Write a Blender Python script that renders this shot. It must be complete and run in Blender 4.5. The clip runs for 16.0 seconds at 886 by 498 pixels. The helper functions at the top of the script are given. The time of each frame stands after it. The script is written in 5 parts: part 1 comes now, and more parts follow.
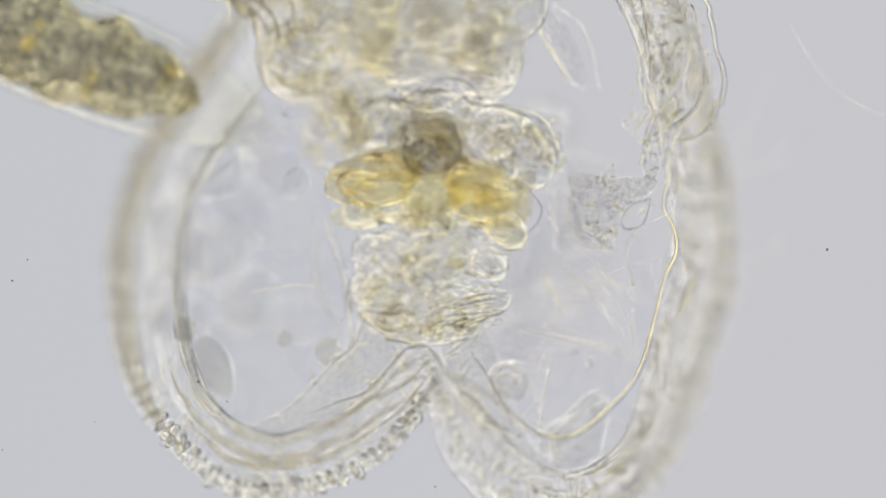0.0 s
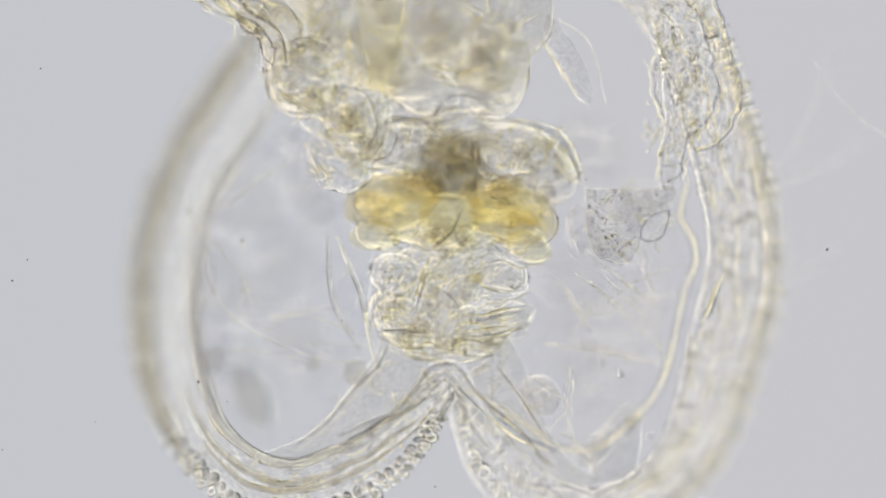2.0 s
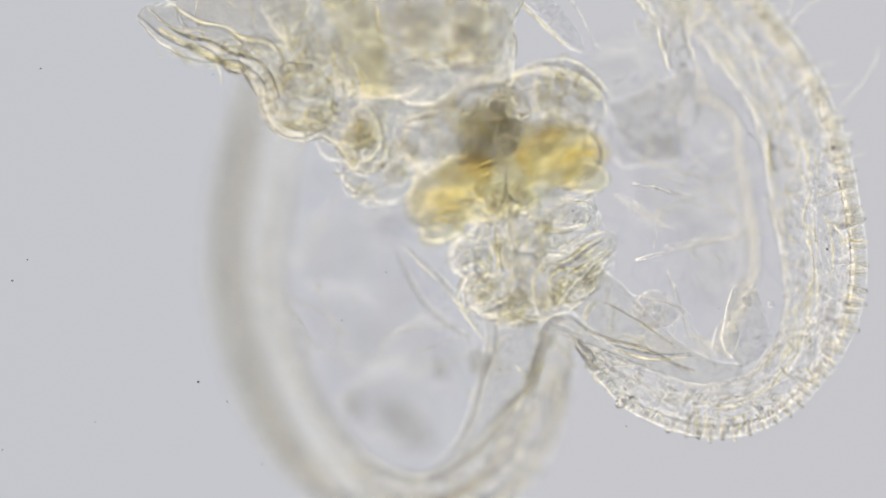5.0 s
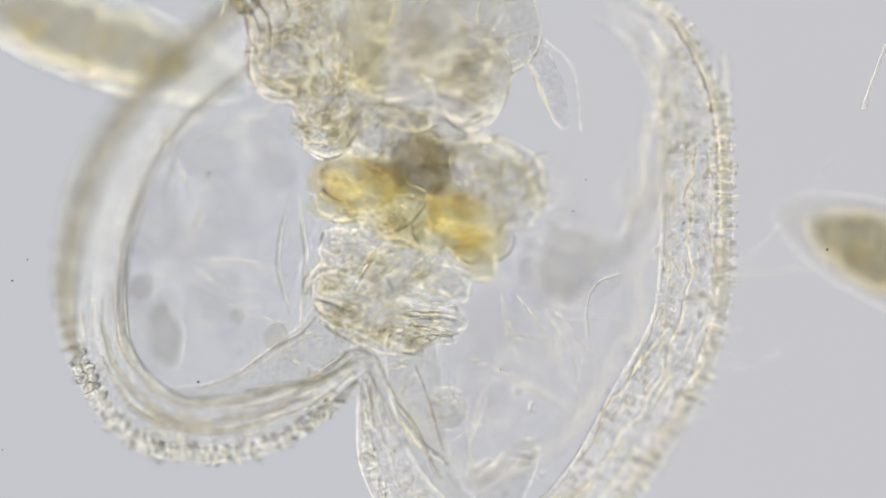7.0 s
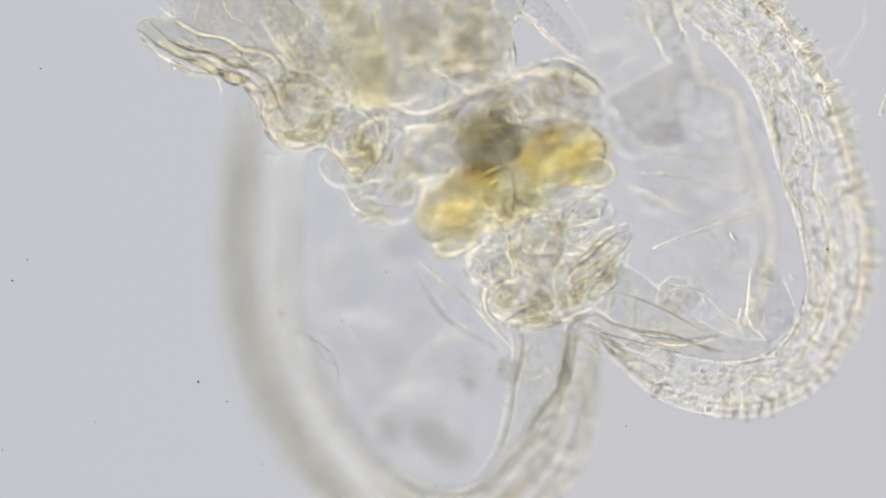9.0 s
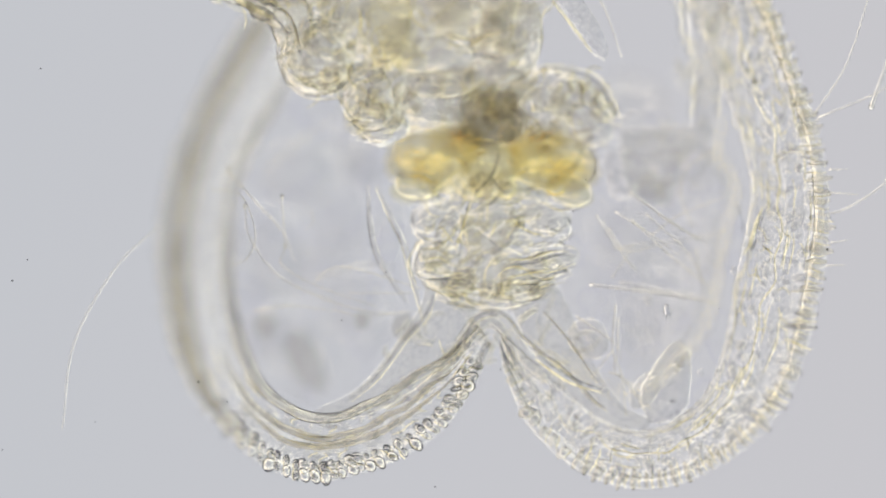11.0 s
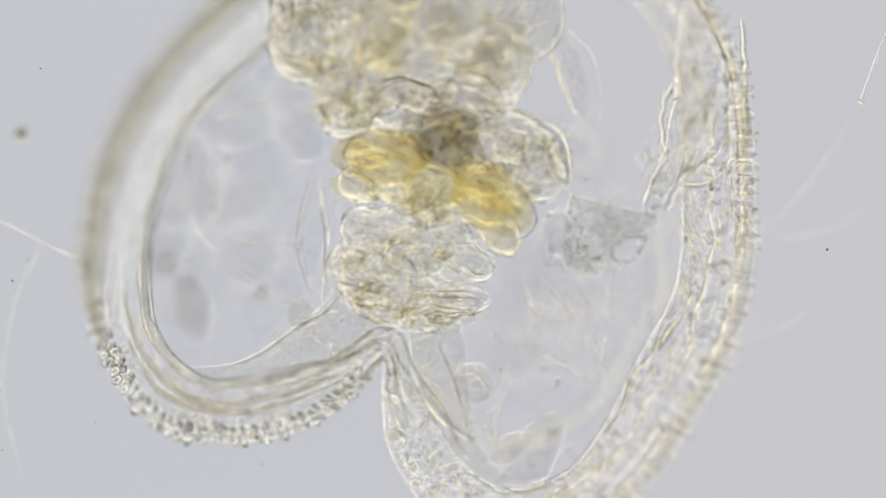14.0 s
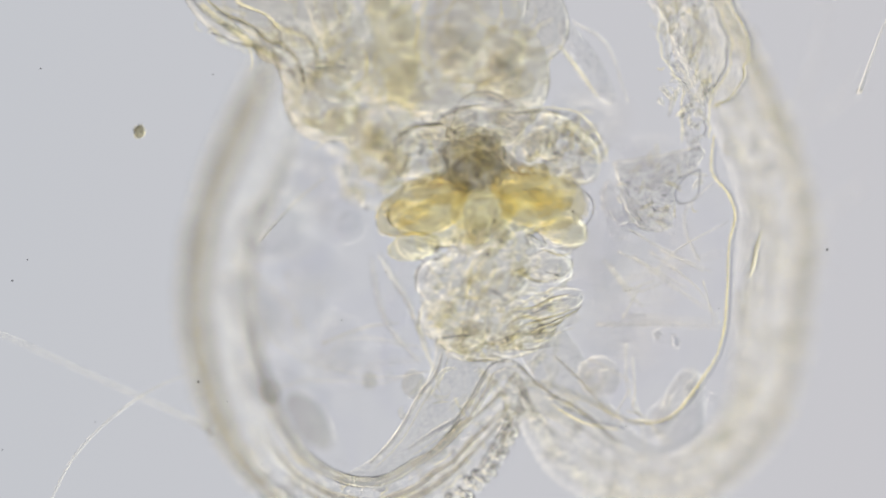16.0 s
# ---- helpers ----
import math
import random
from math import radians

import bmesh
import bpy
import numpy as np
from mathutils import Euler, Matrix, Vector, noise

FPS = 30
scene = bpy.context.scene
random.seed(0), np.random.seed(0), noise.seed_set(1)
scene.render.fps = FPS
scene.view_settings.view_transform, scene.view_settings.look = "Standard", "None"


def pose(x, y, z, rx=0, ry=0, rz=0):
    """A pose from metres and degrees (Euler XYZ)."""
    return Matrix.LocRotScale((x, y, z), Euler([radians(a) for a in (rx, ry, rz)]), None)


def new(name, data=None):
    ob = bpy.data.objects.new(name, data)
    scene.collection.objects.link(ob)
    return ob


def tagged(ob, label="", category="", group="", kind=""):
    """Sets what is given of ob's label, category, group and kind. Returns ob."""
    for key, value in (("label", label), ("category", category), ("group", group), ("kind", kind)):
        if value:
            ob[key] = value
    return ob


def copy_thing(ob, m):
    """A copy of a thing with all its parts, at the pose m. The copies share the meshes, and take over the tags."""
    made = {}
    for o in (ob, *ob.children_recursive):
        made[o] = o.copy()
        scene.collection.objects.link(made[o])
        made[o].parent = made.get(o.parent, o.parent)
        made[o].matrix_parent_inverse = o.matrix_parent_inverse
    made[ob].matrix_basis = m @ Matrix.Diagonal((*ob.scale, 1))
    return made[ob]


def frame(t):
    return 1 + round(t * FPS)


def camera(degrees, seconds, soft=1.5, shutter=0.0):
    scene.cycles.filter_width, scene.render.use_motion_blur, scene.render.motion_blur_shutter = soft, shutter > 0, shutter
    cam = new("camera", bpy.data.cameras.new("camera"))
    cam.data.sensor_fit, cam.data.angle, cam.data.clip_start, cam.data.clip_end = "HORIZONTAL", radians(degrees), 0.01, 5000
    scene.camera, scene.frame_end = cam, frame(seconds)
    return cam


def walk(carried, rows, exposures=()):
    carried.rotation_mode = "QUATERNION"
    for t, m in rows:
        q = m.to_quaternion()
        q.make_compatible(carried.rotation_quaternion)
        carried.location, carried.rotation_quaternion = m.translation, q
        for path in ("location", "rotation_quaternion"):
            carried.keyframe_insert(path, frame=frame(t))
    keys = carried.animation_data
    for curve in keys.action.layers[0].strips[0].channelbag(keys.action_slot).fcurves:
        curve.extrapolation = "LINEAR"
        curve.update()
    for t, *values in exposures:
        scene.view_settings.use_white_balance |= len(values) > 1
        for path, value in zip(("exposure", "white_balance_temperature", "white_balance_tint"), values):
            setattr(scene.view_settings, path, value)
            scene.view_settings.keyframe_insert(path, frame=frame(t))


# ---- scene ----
# The world is a microscope's field at 1000 : 1, so that one metre here is one millimetre on the slide.
U = 0.0005            # one unit of the plan
EYE = 11.226          # height of the objective above the plane in focus
cam = camera(4.0, 16.0, soft=1.9)
cam.data.dof.use_dof = True
cam.data.dof.focus_distance = EYE
cam.data.dof.aperture_fstop = 0.24
walk(cam, [(0, pose(0, 0, EYE)), (16, pose(0, 0, EYE))])
scene.cycles.max_bounces = 48
scene.cycles.transmission_bounces = 48
scene.cycles.transparent_max_bounces = 48

# the dark inside of the instrument around the lit field
world = bpy.data.worlds.new("world")
scene.world = world
world.use_nodes = True
world.node_tree.nodes["Background"].inputs[0].default_value = (0.46, 0.47, 0.50, 1)
world.node_tree.nodes["Background"].inputs[1].default_value = 0.4


# ---- materials ----
def shader(name):
    m = bpy.data.materials.new(name)
    m.use_nodes = True
    nt = m.node_tree
    nt.nodes.clear()
    out = nt.nodes.new("ShaderNodeOutputMaterial")
    return m, nt, out


def ramp(nt, fac, stops):
    r = nt.nodes.new("ShaderNodeValToRGB")
    while len(r.color_ramp.elements) < len(stops):
        r.color_ramp.elements.new(0.5)
    for e, (p, c) in zip(r.color_ramp.elements, stops):
        e.position, e.color = p, (*c, 1)
    nt.links.new(fac, r.inputs[0])
    return r.outputs[0]


def noise_tex(nt, scale, detail=3, rough=0.55, stretch=None, warp=0.0):
    co = nt.nodes.new("ShaderNodeTexCoord")
    src = co.outputs["Object"]
    if stretch:
        mp = nt.nodes.new("ShaderNodeMapping")
        mp.inputs["Scale"].default_value = stretch
        nt.links.new(src, mp.inputs[0])
        src = mp.outputs[0]
    n = nt.nodes.new("ShaderNodeTexNoise")
    n.inputs["Scale"].default_value, n.inputs["Detail"].default_value = scale, detail
    n.inputs["Roughness"].default_value, n.inputs["Distortion"].default_value = rough, warp
    nt.links.new(src, n.inputs["Vector"])
    return n.outputs["Fac"]


def tissue(name, light, deep, ior, scale=60, grain=260, bump=0.5, depth=0.004, stretch=None, line=0.07, lines=True):
    """Living tissue in water: clear, slightly denser than the water, tinted in patches, crumpled in fine lines whose
    bluish shade is painted into the tint, with a grainy relief.
    """
    m, nt, out = shader(name)
    b = nt.nodes.new("ShaderNodeBsdfRefraction")
    b.inputs["IOR"].default_value = ior
    b.inputs["Roughness"].default_value = 0.0
    big = noise_tex(nt, scale * 0.5, 3, 0.6, stretch)
    fine = noise_tex(nt, grain, 3, 0.65, stretch)
    fold = noise_tex(nt, scale, 2.5, 0.55, stretch, 0.8)
    mid = [0.5 * (x + y) for x, y in zip(light, deep)]
    patch = ramp(nt, big, [(0.35, mid), (0.6, light)])
    dist = nt.nodes.new("ShaderNodeMath")
    dist.operation = "ABSOLUTE"
    less = nt.nodes.new("ShaderNodeMath")
    less.operation = "SUBTRACT"
    less.inputs[1].default_value = 0.5
    nt.links.new(fold, less.inputs[0])
    nt.links.new(less.outputs[0], dist.inputs[0])
    # bluish grey shade along folds and in grains, painted into the tint
    grey = deep[1] / light[1]
    ridge = ramp(nt, dist.outputs[0], [(0.0, (grey * 0.985, grey * 0.985, grey)), (line, (1, 1, 1))])
    dots = ramp(nt, fine, [(0.36, (grey ** 1.3, grey ** 1.3, grey ** 1.2)), (0.52, (1, 1, 1))])
    col = patch
    for extra in ((ridge, dots) if lines else (dots,)):
        mul = nt.nodes.new("ShaderNodeMix")
        mul.data_type, mul.blend_type = "RGBA", "MULTIPLY"
        mul.inputs["Factor"].default_value = 1.0
        nt.links.new(col, mul.inputs["A"])
        nt.links.new(extra, mul.inputs["B"])
        col = mul.outputs["Result"]
    nt.links.new(col, b.inputs["Color"])
    mix = nt.nodes.new("ShaderNodeMath")
    mix.operation = "MULTIPLY_ADD"
    mix.inputs[1].default_value = 0.4
    nt.links.new(fine, mix.inputs[0])
    nt.links.new(dist.outputs[0], mix.inputs[2])
    bp = nt.nodes.new("ShaderNodeBump")
    bp.inputs["Strength"].default_value, bp.inputs["Distance"].default_value = bump, depth
    nt.links.new(mix.outputs[0], bp.inputs["Height"])
    nt.links.new(bp.outputs[0], b.inputs["Normal"])
    nt.links.new(b.outputs[0], out.inputs[0])
    return m


def opaque(name, col):
    m, nt, out = shader(name)
    b = nt.nodes.new("ShaderNodeBsdfPrincipled")
    nt.links.new(ramp(nt, noise_tex(nt, 900), [(0.3, [c * 0.7 for c in col]), (0.7, col)]), b.inputs["Base Color"])
    b.inputs["Roughness"].default_value = 0.7
    nt.links.new(b.outputs[0], out.inputs[0])
    return m


FIELD = (3.0, 2.53)   # half-width and half-height of the condenser's even part


def lit_field():
    """The condenser's light: a little brighter in the middle, bluer to one side. Out of view it gets an added warm
    bright margin and bluish dim border, which put highlights and dark outlines on refracting edges.
    """
    m, nt, out = shader("lit_field")
    e = nt.nodes.new("ShaderNodeEmission")
    co = nt.nodes.new("ShaderNodeTexCoord")
    sp = nt.nodes.new("ShaderNodeSeparateXYZ")
    nt.links.new(co.outputs["Object"], sp.inputs[0])

    def op(kind, a, b):
        n = nt.nodes.new("ShaderNodeMath")
        n.operation = kind
        for s, v in zip(n.inputs, (a, b)):
            if isinstance(v, (int, float)):
                s.default_value = v
            else:
                nt.links.new(v, s)
        return n.outputs[0]

    fx = op("POWER", op("ABSOLUTE", op("DIVIDE", sp.outputs[0], FIELD[0]), 0), 5)
    fy = op("POWER", op("ABSOLUTE", op("DIVIDE", sp.outputs[1], FIELD[1]), 0), 5)
    r = op("DIVIDE", op("POWER", op("ADD", fx, fy), 0.2), 3.0)
    side = op("ADD", op("DIVIDE", sp.outputs[0], 2 * FIELD[0]), 0.5)
    base = ramp(nt, side, [(0.25, (0.528, 0.553, 0.592)), (0.36, (0.565, 0.573, 0.606)), (0.5, (0.580, 0.582, 0.612)), (0.75, (0.572, 0.564, 0.589))])
    # past 0.34: unseen bright ring and dim border, added for refracted highlights and outlines
    edge = ramp(nt, r, [(0.0, (1.07, 1.065, 1.065)), (0.06, (1.055, 1.05, 1.05)), (0.115, (0.985, 0.985, 0.99)), (0.335, (1, 1, 1)), (0.347, (0.90, 0.95, 1.07)), (0.38, (3.6, 3.45, 3.0)), (0.57, (3.6, 3.3, 2.45)), (0.61, (0.24, 0.27, 0.40)), (0.83, (0.22, 0.24, 0.32))])
    mul = nt.nodes.new("ShaderNodeMix")
    mul.data_type, mul.blend_type = "RGBA", "MULTIPLY"
    mul.inputs["Factor"].default_value = 1.0
    nt.links.new(base, mul.inputs["A"])
    nt.links.new(edge, mul.inputs["B"])
    nt.links.new(mul.outputs["Result"], e.inputs[0])
    e.inputs[1].default_value = 1.0
    nt.links.new(e.outputs[0], out.inputs[0])
    return m


M_SKIN = tissue("clear_tissue", (0.999, 0.998, 0.991), (0.97, 0.965, 0.945), 1.026, 60, 260, 1.0, 0.010)
M_BODY = tissue("body_tissue", (1.0, 0.996, 0.976), (0.987, 0.978, 0.94), 1.012, 52, 210, 0.8, 0.010)
M_HEAD = tissue("head_tissue", (0.999, 0.995, 0.975), (0.974, 0.965, 0.935), 1.026, 56, 230, 0.9, 0.010)
M_DOME = tissue("dome_tissue", (0.994, 0.991, 0.981), (0.968, 0.964, 0.949), 1.012, 70, 300, 1.0, 0.010)
M_LOBE = tissue("lobe_tissue", (0.999, 0.996, 0.978), (0.975, 0.968, 0.935), 1.018, 60, 260, 1.0, 0.012)
M_TRUNK = tissue("trunk_tissue", (0.970, 0.961, 0.935), (0.936, 0.924, 0.889), 1.022, 40, 230, 0.9, 0.008, (2.2, 0.8, 1.0), 0.05)
M_RIM = tissue("rim_tissue", (0.997, 0.995, 0.985), (0.968, 0.963, 0.945), 1.035, 80, 420, 1.0, 0.009)
M_ROLL = tissue("rim_roll", (0.885, 0.868, 0.82), (0.85, 0.832, 0.785), 1.045, 60, 250, 0.6, 0.005)
M_LUMP = tissue("rim_lump", (0.999, 0.998, 0.99), (0.975, 0.97, 0.955), 1.014, 60, 260, 0.6, 0.006)
M_INNER = tissue("rim_inner_roll", (0.972, 0.976, 0.985), (0.94, 0.945, 0.96), 1.09, 60, 250, 0.6, 0.004)
M_EDGE = tissue("rim_edge", (1.0, 0.988, 0.90), (0.975, 0.95, 0.82), 1.09, 60, 250, 0.3, 0.003, None, 0.05, False)
M_FOLD = tissue("folded_skin", (1.0, 0.994, 0.950), (0.965, 0.95, 0.88), 1.09, 60, 250, 0.3, 0.003, None, 0.05, False)
M_BEAD = tissue("bead_tissue", (0.96, 0.962, 0.97), (0.87, 0.88, 0.91), 1.10, 90, 300, 0.2, 0.002, None, 0.05, False)
M_AMBER = tissue("amber_gland", (1.0, 0.975, 0.86), (1.0, 0.943, 0.75), 1.012, 34, 130, 0.35, 0.006)
M_BULB = tissue("bulb_skin", (1.0, 0.998, 0.985), (0.978, 0.972, 0.95), 1.026, 60, 260, 1.0, 0.012)
M_HONEY = tissue("honey_lobe", (1.0, 0.988, 0.90), (1.0, 0.97, 0.82), 1.012, 34, 130, 0.4, 0.006)
M_CORD = tissue("yellow_cord", (1.0, 0.96, 0.78), (0.97, 0.92, 0.70), 1.09, 60, 250, 0.1, 0.001, None, 0.05, False)
# for ridges added inside the glands to make their cores glow
M_GOLD = tissue("gold_glow", (1.0, 0.975, 0.86), (1.0, 0.962, 0.81), 1.09, 40, 120, 0.1, 0.001, None, 0.05, False)
# tinted to a yellow highlight, for thin ridges that act as glints
M_GLINT = tissue("glint_ridge", (0.965, 0.95, 0.87), (0.93, 0.91, 0.81), 1.09, 60, 250, 0.1, 0.001, None, 0.05, False)
M_SOFT = tissue("soft_fold", (0.996, 0.992, 0.968), (0.98, 0.972, 0.935), 1.038, 60, 250, 0.3, 0.003, None, 0.05, False)
M_TOOTH = tissue("cilia_tooth", (0.94, 0.93, 0.905), (0.89, 0.88, 0.86), 1.085, 60, 250, 0.3, 0.003, None, 0.05, False)
M_TAN = tissue("tan_cell", (0.99, 0.982, 0.96), (0.965, 0.956, 0.93), 1.02, 80, 330, 1.0, 0.008)
M_OVAL = tissue("oval_cell", (0.958, 0.95, 0.922), (0.932, 0.922, 0.896), 1.014, 40, 200, 0.5, 0.006)
# tint replaces the darkening that refraction would give the roll
M_DUSK = tissue("dusky_roll", (0.885, 0.878, 0.85), (0.845, 0.84, 0.825), 1.08, 60, 250, 0.4, 0.003)
M_DARK = tissue("dark_gut", (0.953, 0.943, 0.905), (0.912, 0.898, 0.85), 1.006, 55, 180, 0.4, 0.005)
M_HAIR = tissue("hair", (0.985, 0.98, 0.965), (0.93, 0.93, 0.915), 1.075, 60, 200, 0.1, 0.001, None, 0.05, False)
M_FILM = tissue("membrane", (1.0, 1.0, 1.0), (0.994, 0.994, 0.992), 1.02, 18, 90, 1.0, 0.02)
M_GRAIN = tissue("granular_cell", (0.98, 0.977, 0.965), (0.92, 0.918, 0.90), 1.03, 140, 380, 1.0, 0.010)
M_SHELL = tissue("alga_shell", (0.980, 0.975, 0.95), (0.95, 0.945, 0.91), 1.014, 30, 150, 0.3, 0.003, None, 0.05, False)
M_CLEAR = tissue("clear_shell", (0.980, 0.975, 0.95), (0.95, 0.945, 0.91), 1.035, 30, 150, 0.3, 0.003, None, 0.05, False)
M_ALGA = tissue("alga_plastid", (0.93, 0.895, 0.75), (0.64, 0.60, 0.44), 1.04, 45, 140, 1.0, 0.012)
M_PALE = tissue("pale_plastid", (0.972, 0.95, 0.87), (0.88, 0.85, 0.73), 1.04, 45, 140, 1.0, 0.012)
M_BROWN = tissue("golden_plastid", (0.95, 0.918, 0.79), (0.75, 0.71, 0.55), 1.04, 45, 140, 1.0, 0.012)
M_OIL = tissue("oil_drop", (1.0, 0.96, 0.78), (0.99, 0.92, 0.66), 1.08, 40, 100, 0.0, 0.001, None, 0.05, False)
M_SHADE = tissue("shaded_cell", (0.992, 0.992, 0.99), (0.972, 0.972, 0.972), 1.010, 40, 200, 0.5, 0.006)
M_WEB = tissue("web", (0.991, 0.988, 0.97), (0.965, 0.96, 0.936), 1.025, 50, 220, 1.0, 0.012)
M_LOOP = tissue("loop_cell", (0.965, 0.962, 0.955), (0.92, 0.92, 0.93), 1.115, 90, 300, 0.3, 0.003, None, 0.05, False)
# dark tint for beads that imitate a cell's dark crescent, and for the filament's knob
M_KERNEL = tissue("shade_bead", (0.88, 0.88, 0.89), (0.80, 0.81, 0.83), 1.08, 90, 300, 0.2, 0.002, None, 0.05, False)
M_CILIA = tissue("cilia_cell", (0.965, 0.962, 0.95), (0.92, 0.92, 0.92), 1.075, 90, 300, 0.2, 0.002, None, 0.05, False)
# the grey holds the soft shading of the web's folds
M_VEIL = tissue("veil_fold", (0.972, 0.966, 0.948), (0.945, 0.938, 0.92), 1.045, 60, 250, 0.5, 0.004)
M_FINE = tissue("fine_grain", (0.985, 0.984, 0.98), (0.94, 0.94, 0.945), 1.06, 90, 300, 0.2, 0.002, None, 0.05, False)
M_SPECK = opaque("speck", (0.03, 0.03, 0.035))
M_FIELD = lit_field()


# ---- builders ----
def spline(pts, n):
    """Points of a smooth curve (Catmull-Rom) through pts, n to a stretch."""
    p = [Vector(q) for q in pts]
    p = [2 * p[0] - p[1]] + p + [2 * p[-1] - p[-2]]
    out = []
    for i in range(1, len(p) - 2):
        for k in range(n):
            t = k / n
            out.append(0.5 * ((2 * p[i]) + (p[i + 1] - p[i - 1]) * t + (2 * p[i - 1] - 5 * p[i] + 4 * p[i + 1] - p[i + 2]) * t * t
                              + (3 * p[i] - p[i - 1] - 3 * p[i + 1] + p[i + 2]) * t ** 3))
    out.append(p[-2])
    return out


def mesh_of(name, bm, mat, smooth=True):
    me = bpy.data.meshes.new(name)
    bmesh.ops.recalc_face_normals(bm, faces=bm.faces)
    bm.to_mesh(me)
    bm.free()
    me.polygons.foreach_set("use_smooth", [smooth] * len(me.polygons))
    me.materials.append(mat)
    return me


def part(name, me, parent, label=""):
    ob = new(name, me)
    ob.parent = parent
    if label:
        tagged(ob, label)
    return ob


def add_blob(bm, c, r, turn=0.0, rough=0.08, seed=0, sub=4, freq=1.6):
    """A lumpy rounded body at c with half-axes r, all in plan units."""
    made = bmesh.ops.create_icosphere(bm, subdivisions=sub, radius=1.0)["verts"]
    m = Euler((0, 0, radians(turn))).to_matrix()
    off = Vector((seed * 3.7, seed * 1.9, seed * 5.3))
    for v in made:
        d = v.co.normalized()
        k = 1 + rough * (noise.noise(d * freq + off) + 0.5 * noise.noise(d * freq * 2.7 + off))
        v.co = (Vector(c) + m @ Vector((d.x * r[0], d.y * r[1], d.z * r[2])) * k) * U
    return made


def blob(name, mat, parent, c, r, turn=0.0, rough=0.08, seed=0, sub=4, label="", freq=1.6):
    bm = bmesh.new()
    add_blob(bm, c, r, turn, rough, seed, sub, freq)
    return part(name, mesh_of(name, bm, mat), parent, label)


def fuse(name, blobs, to, mat, parent, label, step=4.5):
    """Many rounded bodies grown together into one skin. blobs: (x, y, z, half-axes, turn, rough)."""
    bm = bmesh.new()
    for k, (x, y, z, a, b, c, turn, rough) in enumerate(blobs):
        add_blob(bm, to(x, y, z), (a, b, c), turn, rough, 300 + k, 4, 1.8)
    ob = part(name, mesh_of(name, bm, mat), parent, label)
    re = ob.modifiers.new("grown_together", "REMESH")
    re.mode, re.voxel_size, re.use_smooth_shade = "VOXEL", step * U, True
    sm = ob.modifiers.new("smoothed", "SMOOTH")
    sm.factor, sm.iterations = 0.5, 6
    return ob


def add_sweep(bm, centre, frames, profile, closed_ends=True):
    """Sweeps closed profiles along a line. profile(i) gives (across, up) pairs; frames(i) the two directions."""
    rings = []
    for i, c in enumerate(centre):
        a, b = frames(i)
        rings.append([bm.verts.new((c + a * x + b * y) * U) for x, y in profile(i)])
    for r0, r1 in zip(rings, rings[1:]):
        n = len(r0)
        for k in range(n):
            bm.faces.new((r0[k], r0[(k + 1) % n], r1[(k + 1) % n], r1[k]))
    if closed_ends:
        bm.faces.new(rings[0])
        bm.faces.new(rings[-1][::-1])


def add_tube(bm, pts, radius, n=6, sides=8, flat=1.0):
    """A tapering thread. radius: one number, or a number for every point."""
    line = spline(pts, n)
    rad = [radius] * len(pts) if isinstance(radius, (int, float)) else list(radius)
    rr = []
    for i in range(len(line)):
        f = i / (len(line) - 1) * (len(rad) - 1)
        k = min(int(f), len(rad) - 2)
        rr.append(rad[k] + (rad[k + 1] - rad[k]) * (f - k))

    def frames(i):
        d = (line[min(i + 1, len(line) - 1)] - line[max(i - 1, 0)]).normalized()
        a = d.cross(Vector((0, 0, 1)))
        a = a.normalized() if a.length > 1e-4 else Vector((1, 0, 0))
        return a, a.cross(d)

    ang = [2 * math.pi * k / sides for k in range(sides)]
    add_sweep(bm, line, frames, lambda i: [(rr[i] * math.cos(t), rr[i] * flat * math.sin(t)) for t in ang])


def tube(name, mat, parent, pts, radius, n=6, sides=8, label="", flat=1.0):
    """A thread as a part; with four sides it is a sharp ridge: flat about 1.1 catches the field's bright margin, 2 its dim border."""
    bm = bmesh.new()
    add_tube(bm, pts, radius, n, sides, flat)
    return part(name, mesh_of(name, bm, mat, sides > 4), parent, label)
# ---- the lit field under the slide ----
def condenser():
    bm = bmesh.new()
    n = 96
    ring = []
    for k in range(n):
        t = 2 * math.pi * k / n
        c, s = math.cos(t), math.sin(t)
        q = (abs(c) ** 4 + abs(s) ** 4) ** -0.25
        ring.append((c * q * FIELD[0] * 2.5, s * q * FIELD[1] * 2.5))
    top = [bm.verts.new((x, y, 0)) for x, y in ring]
    low = [bm.verts.new((x * 0.97, y * 0.97, -0.12)) for x, y in ring]
    bm.faces.new(top)
    bm.faces.new(low[::-1])
    for k in range(n):
        bm.faces.new((top[k], low[k], low[(k + 1) % n], top[(k + 1) % n]))
    me = mesh_of("backdrop", bm, M_FIELD)
    me.polygons.foreach_set("use_smooth", [False] * len(me.polygons))
    ob = new("backdrop", me)
    ob.location = (0, 0, -20.0)
    return tagged(ob, "bright even pale grey light field of the microscope", "light field", kind="structure")


condenser()


# ---- the animal ----
rotifer = tagged(new("rotifer"), "translucent rotifer with a wide two-lobed wheel crown and amber glands", "rotifer")


def H(x, y, z=0.0):
    """A place on the crown's plan."""
    return Vector((x - 880, 400 - y, z))


def T(x, y, z=0.0):
    """A place on the trunk's plan."""
    return Vector((x - 680, 60 - y, z))


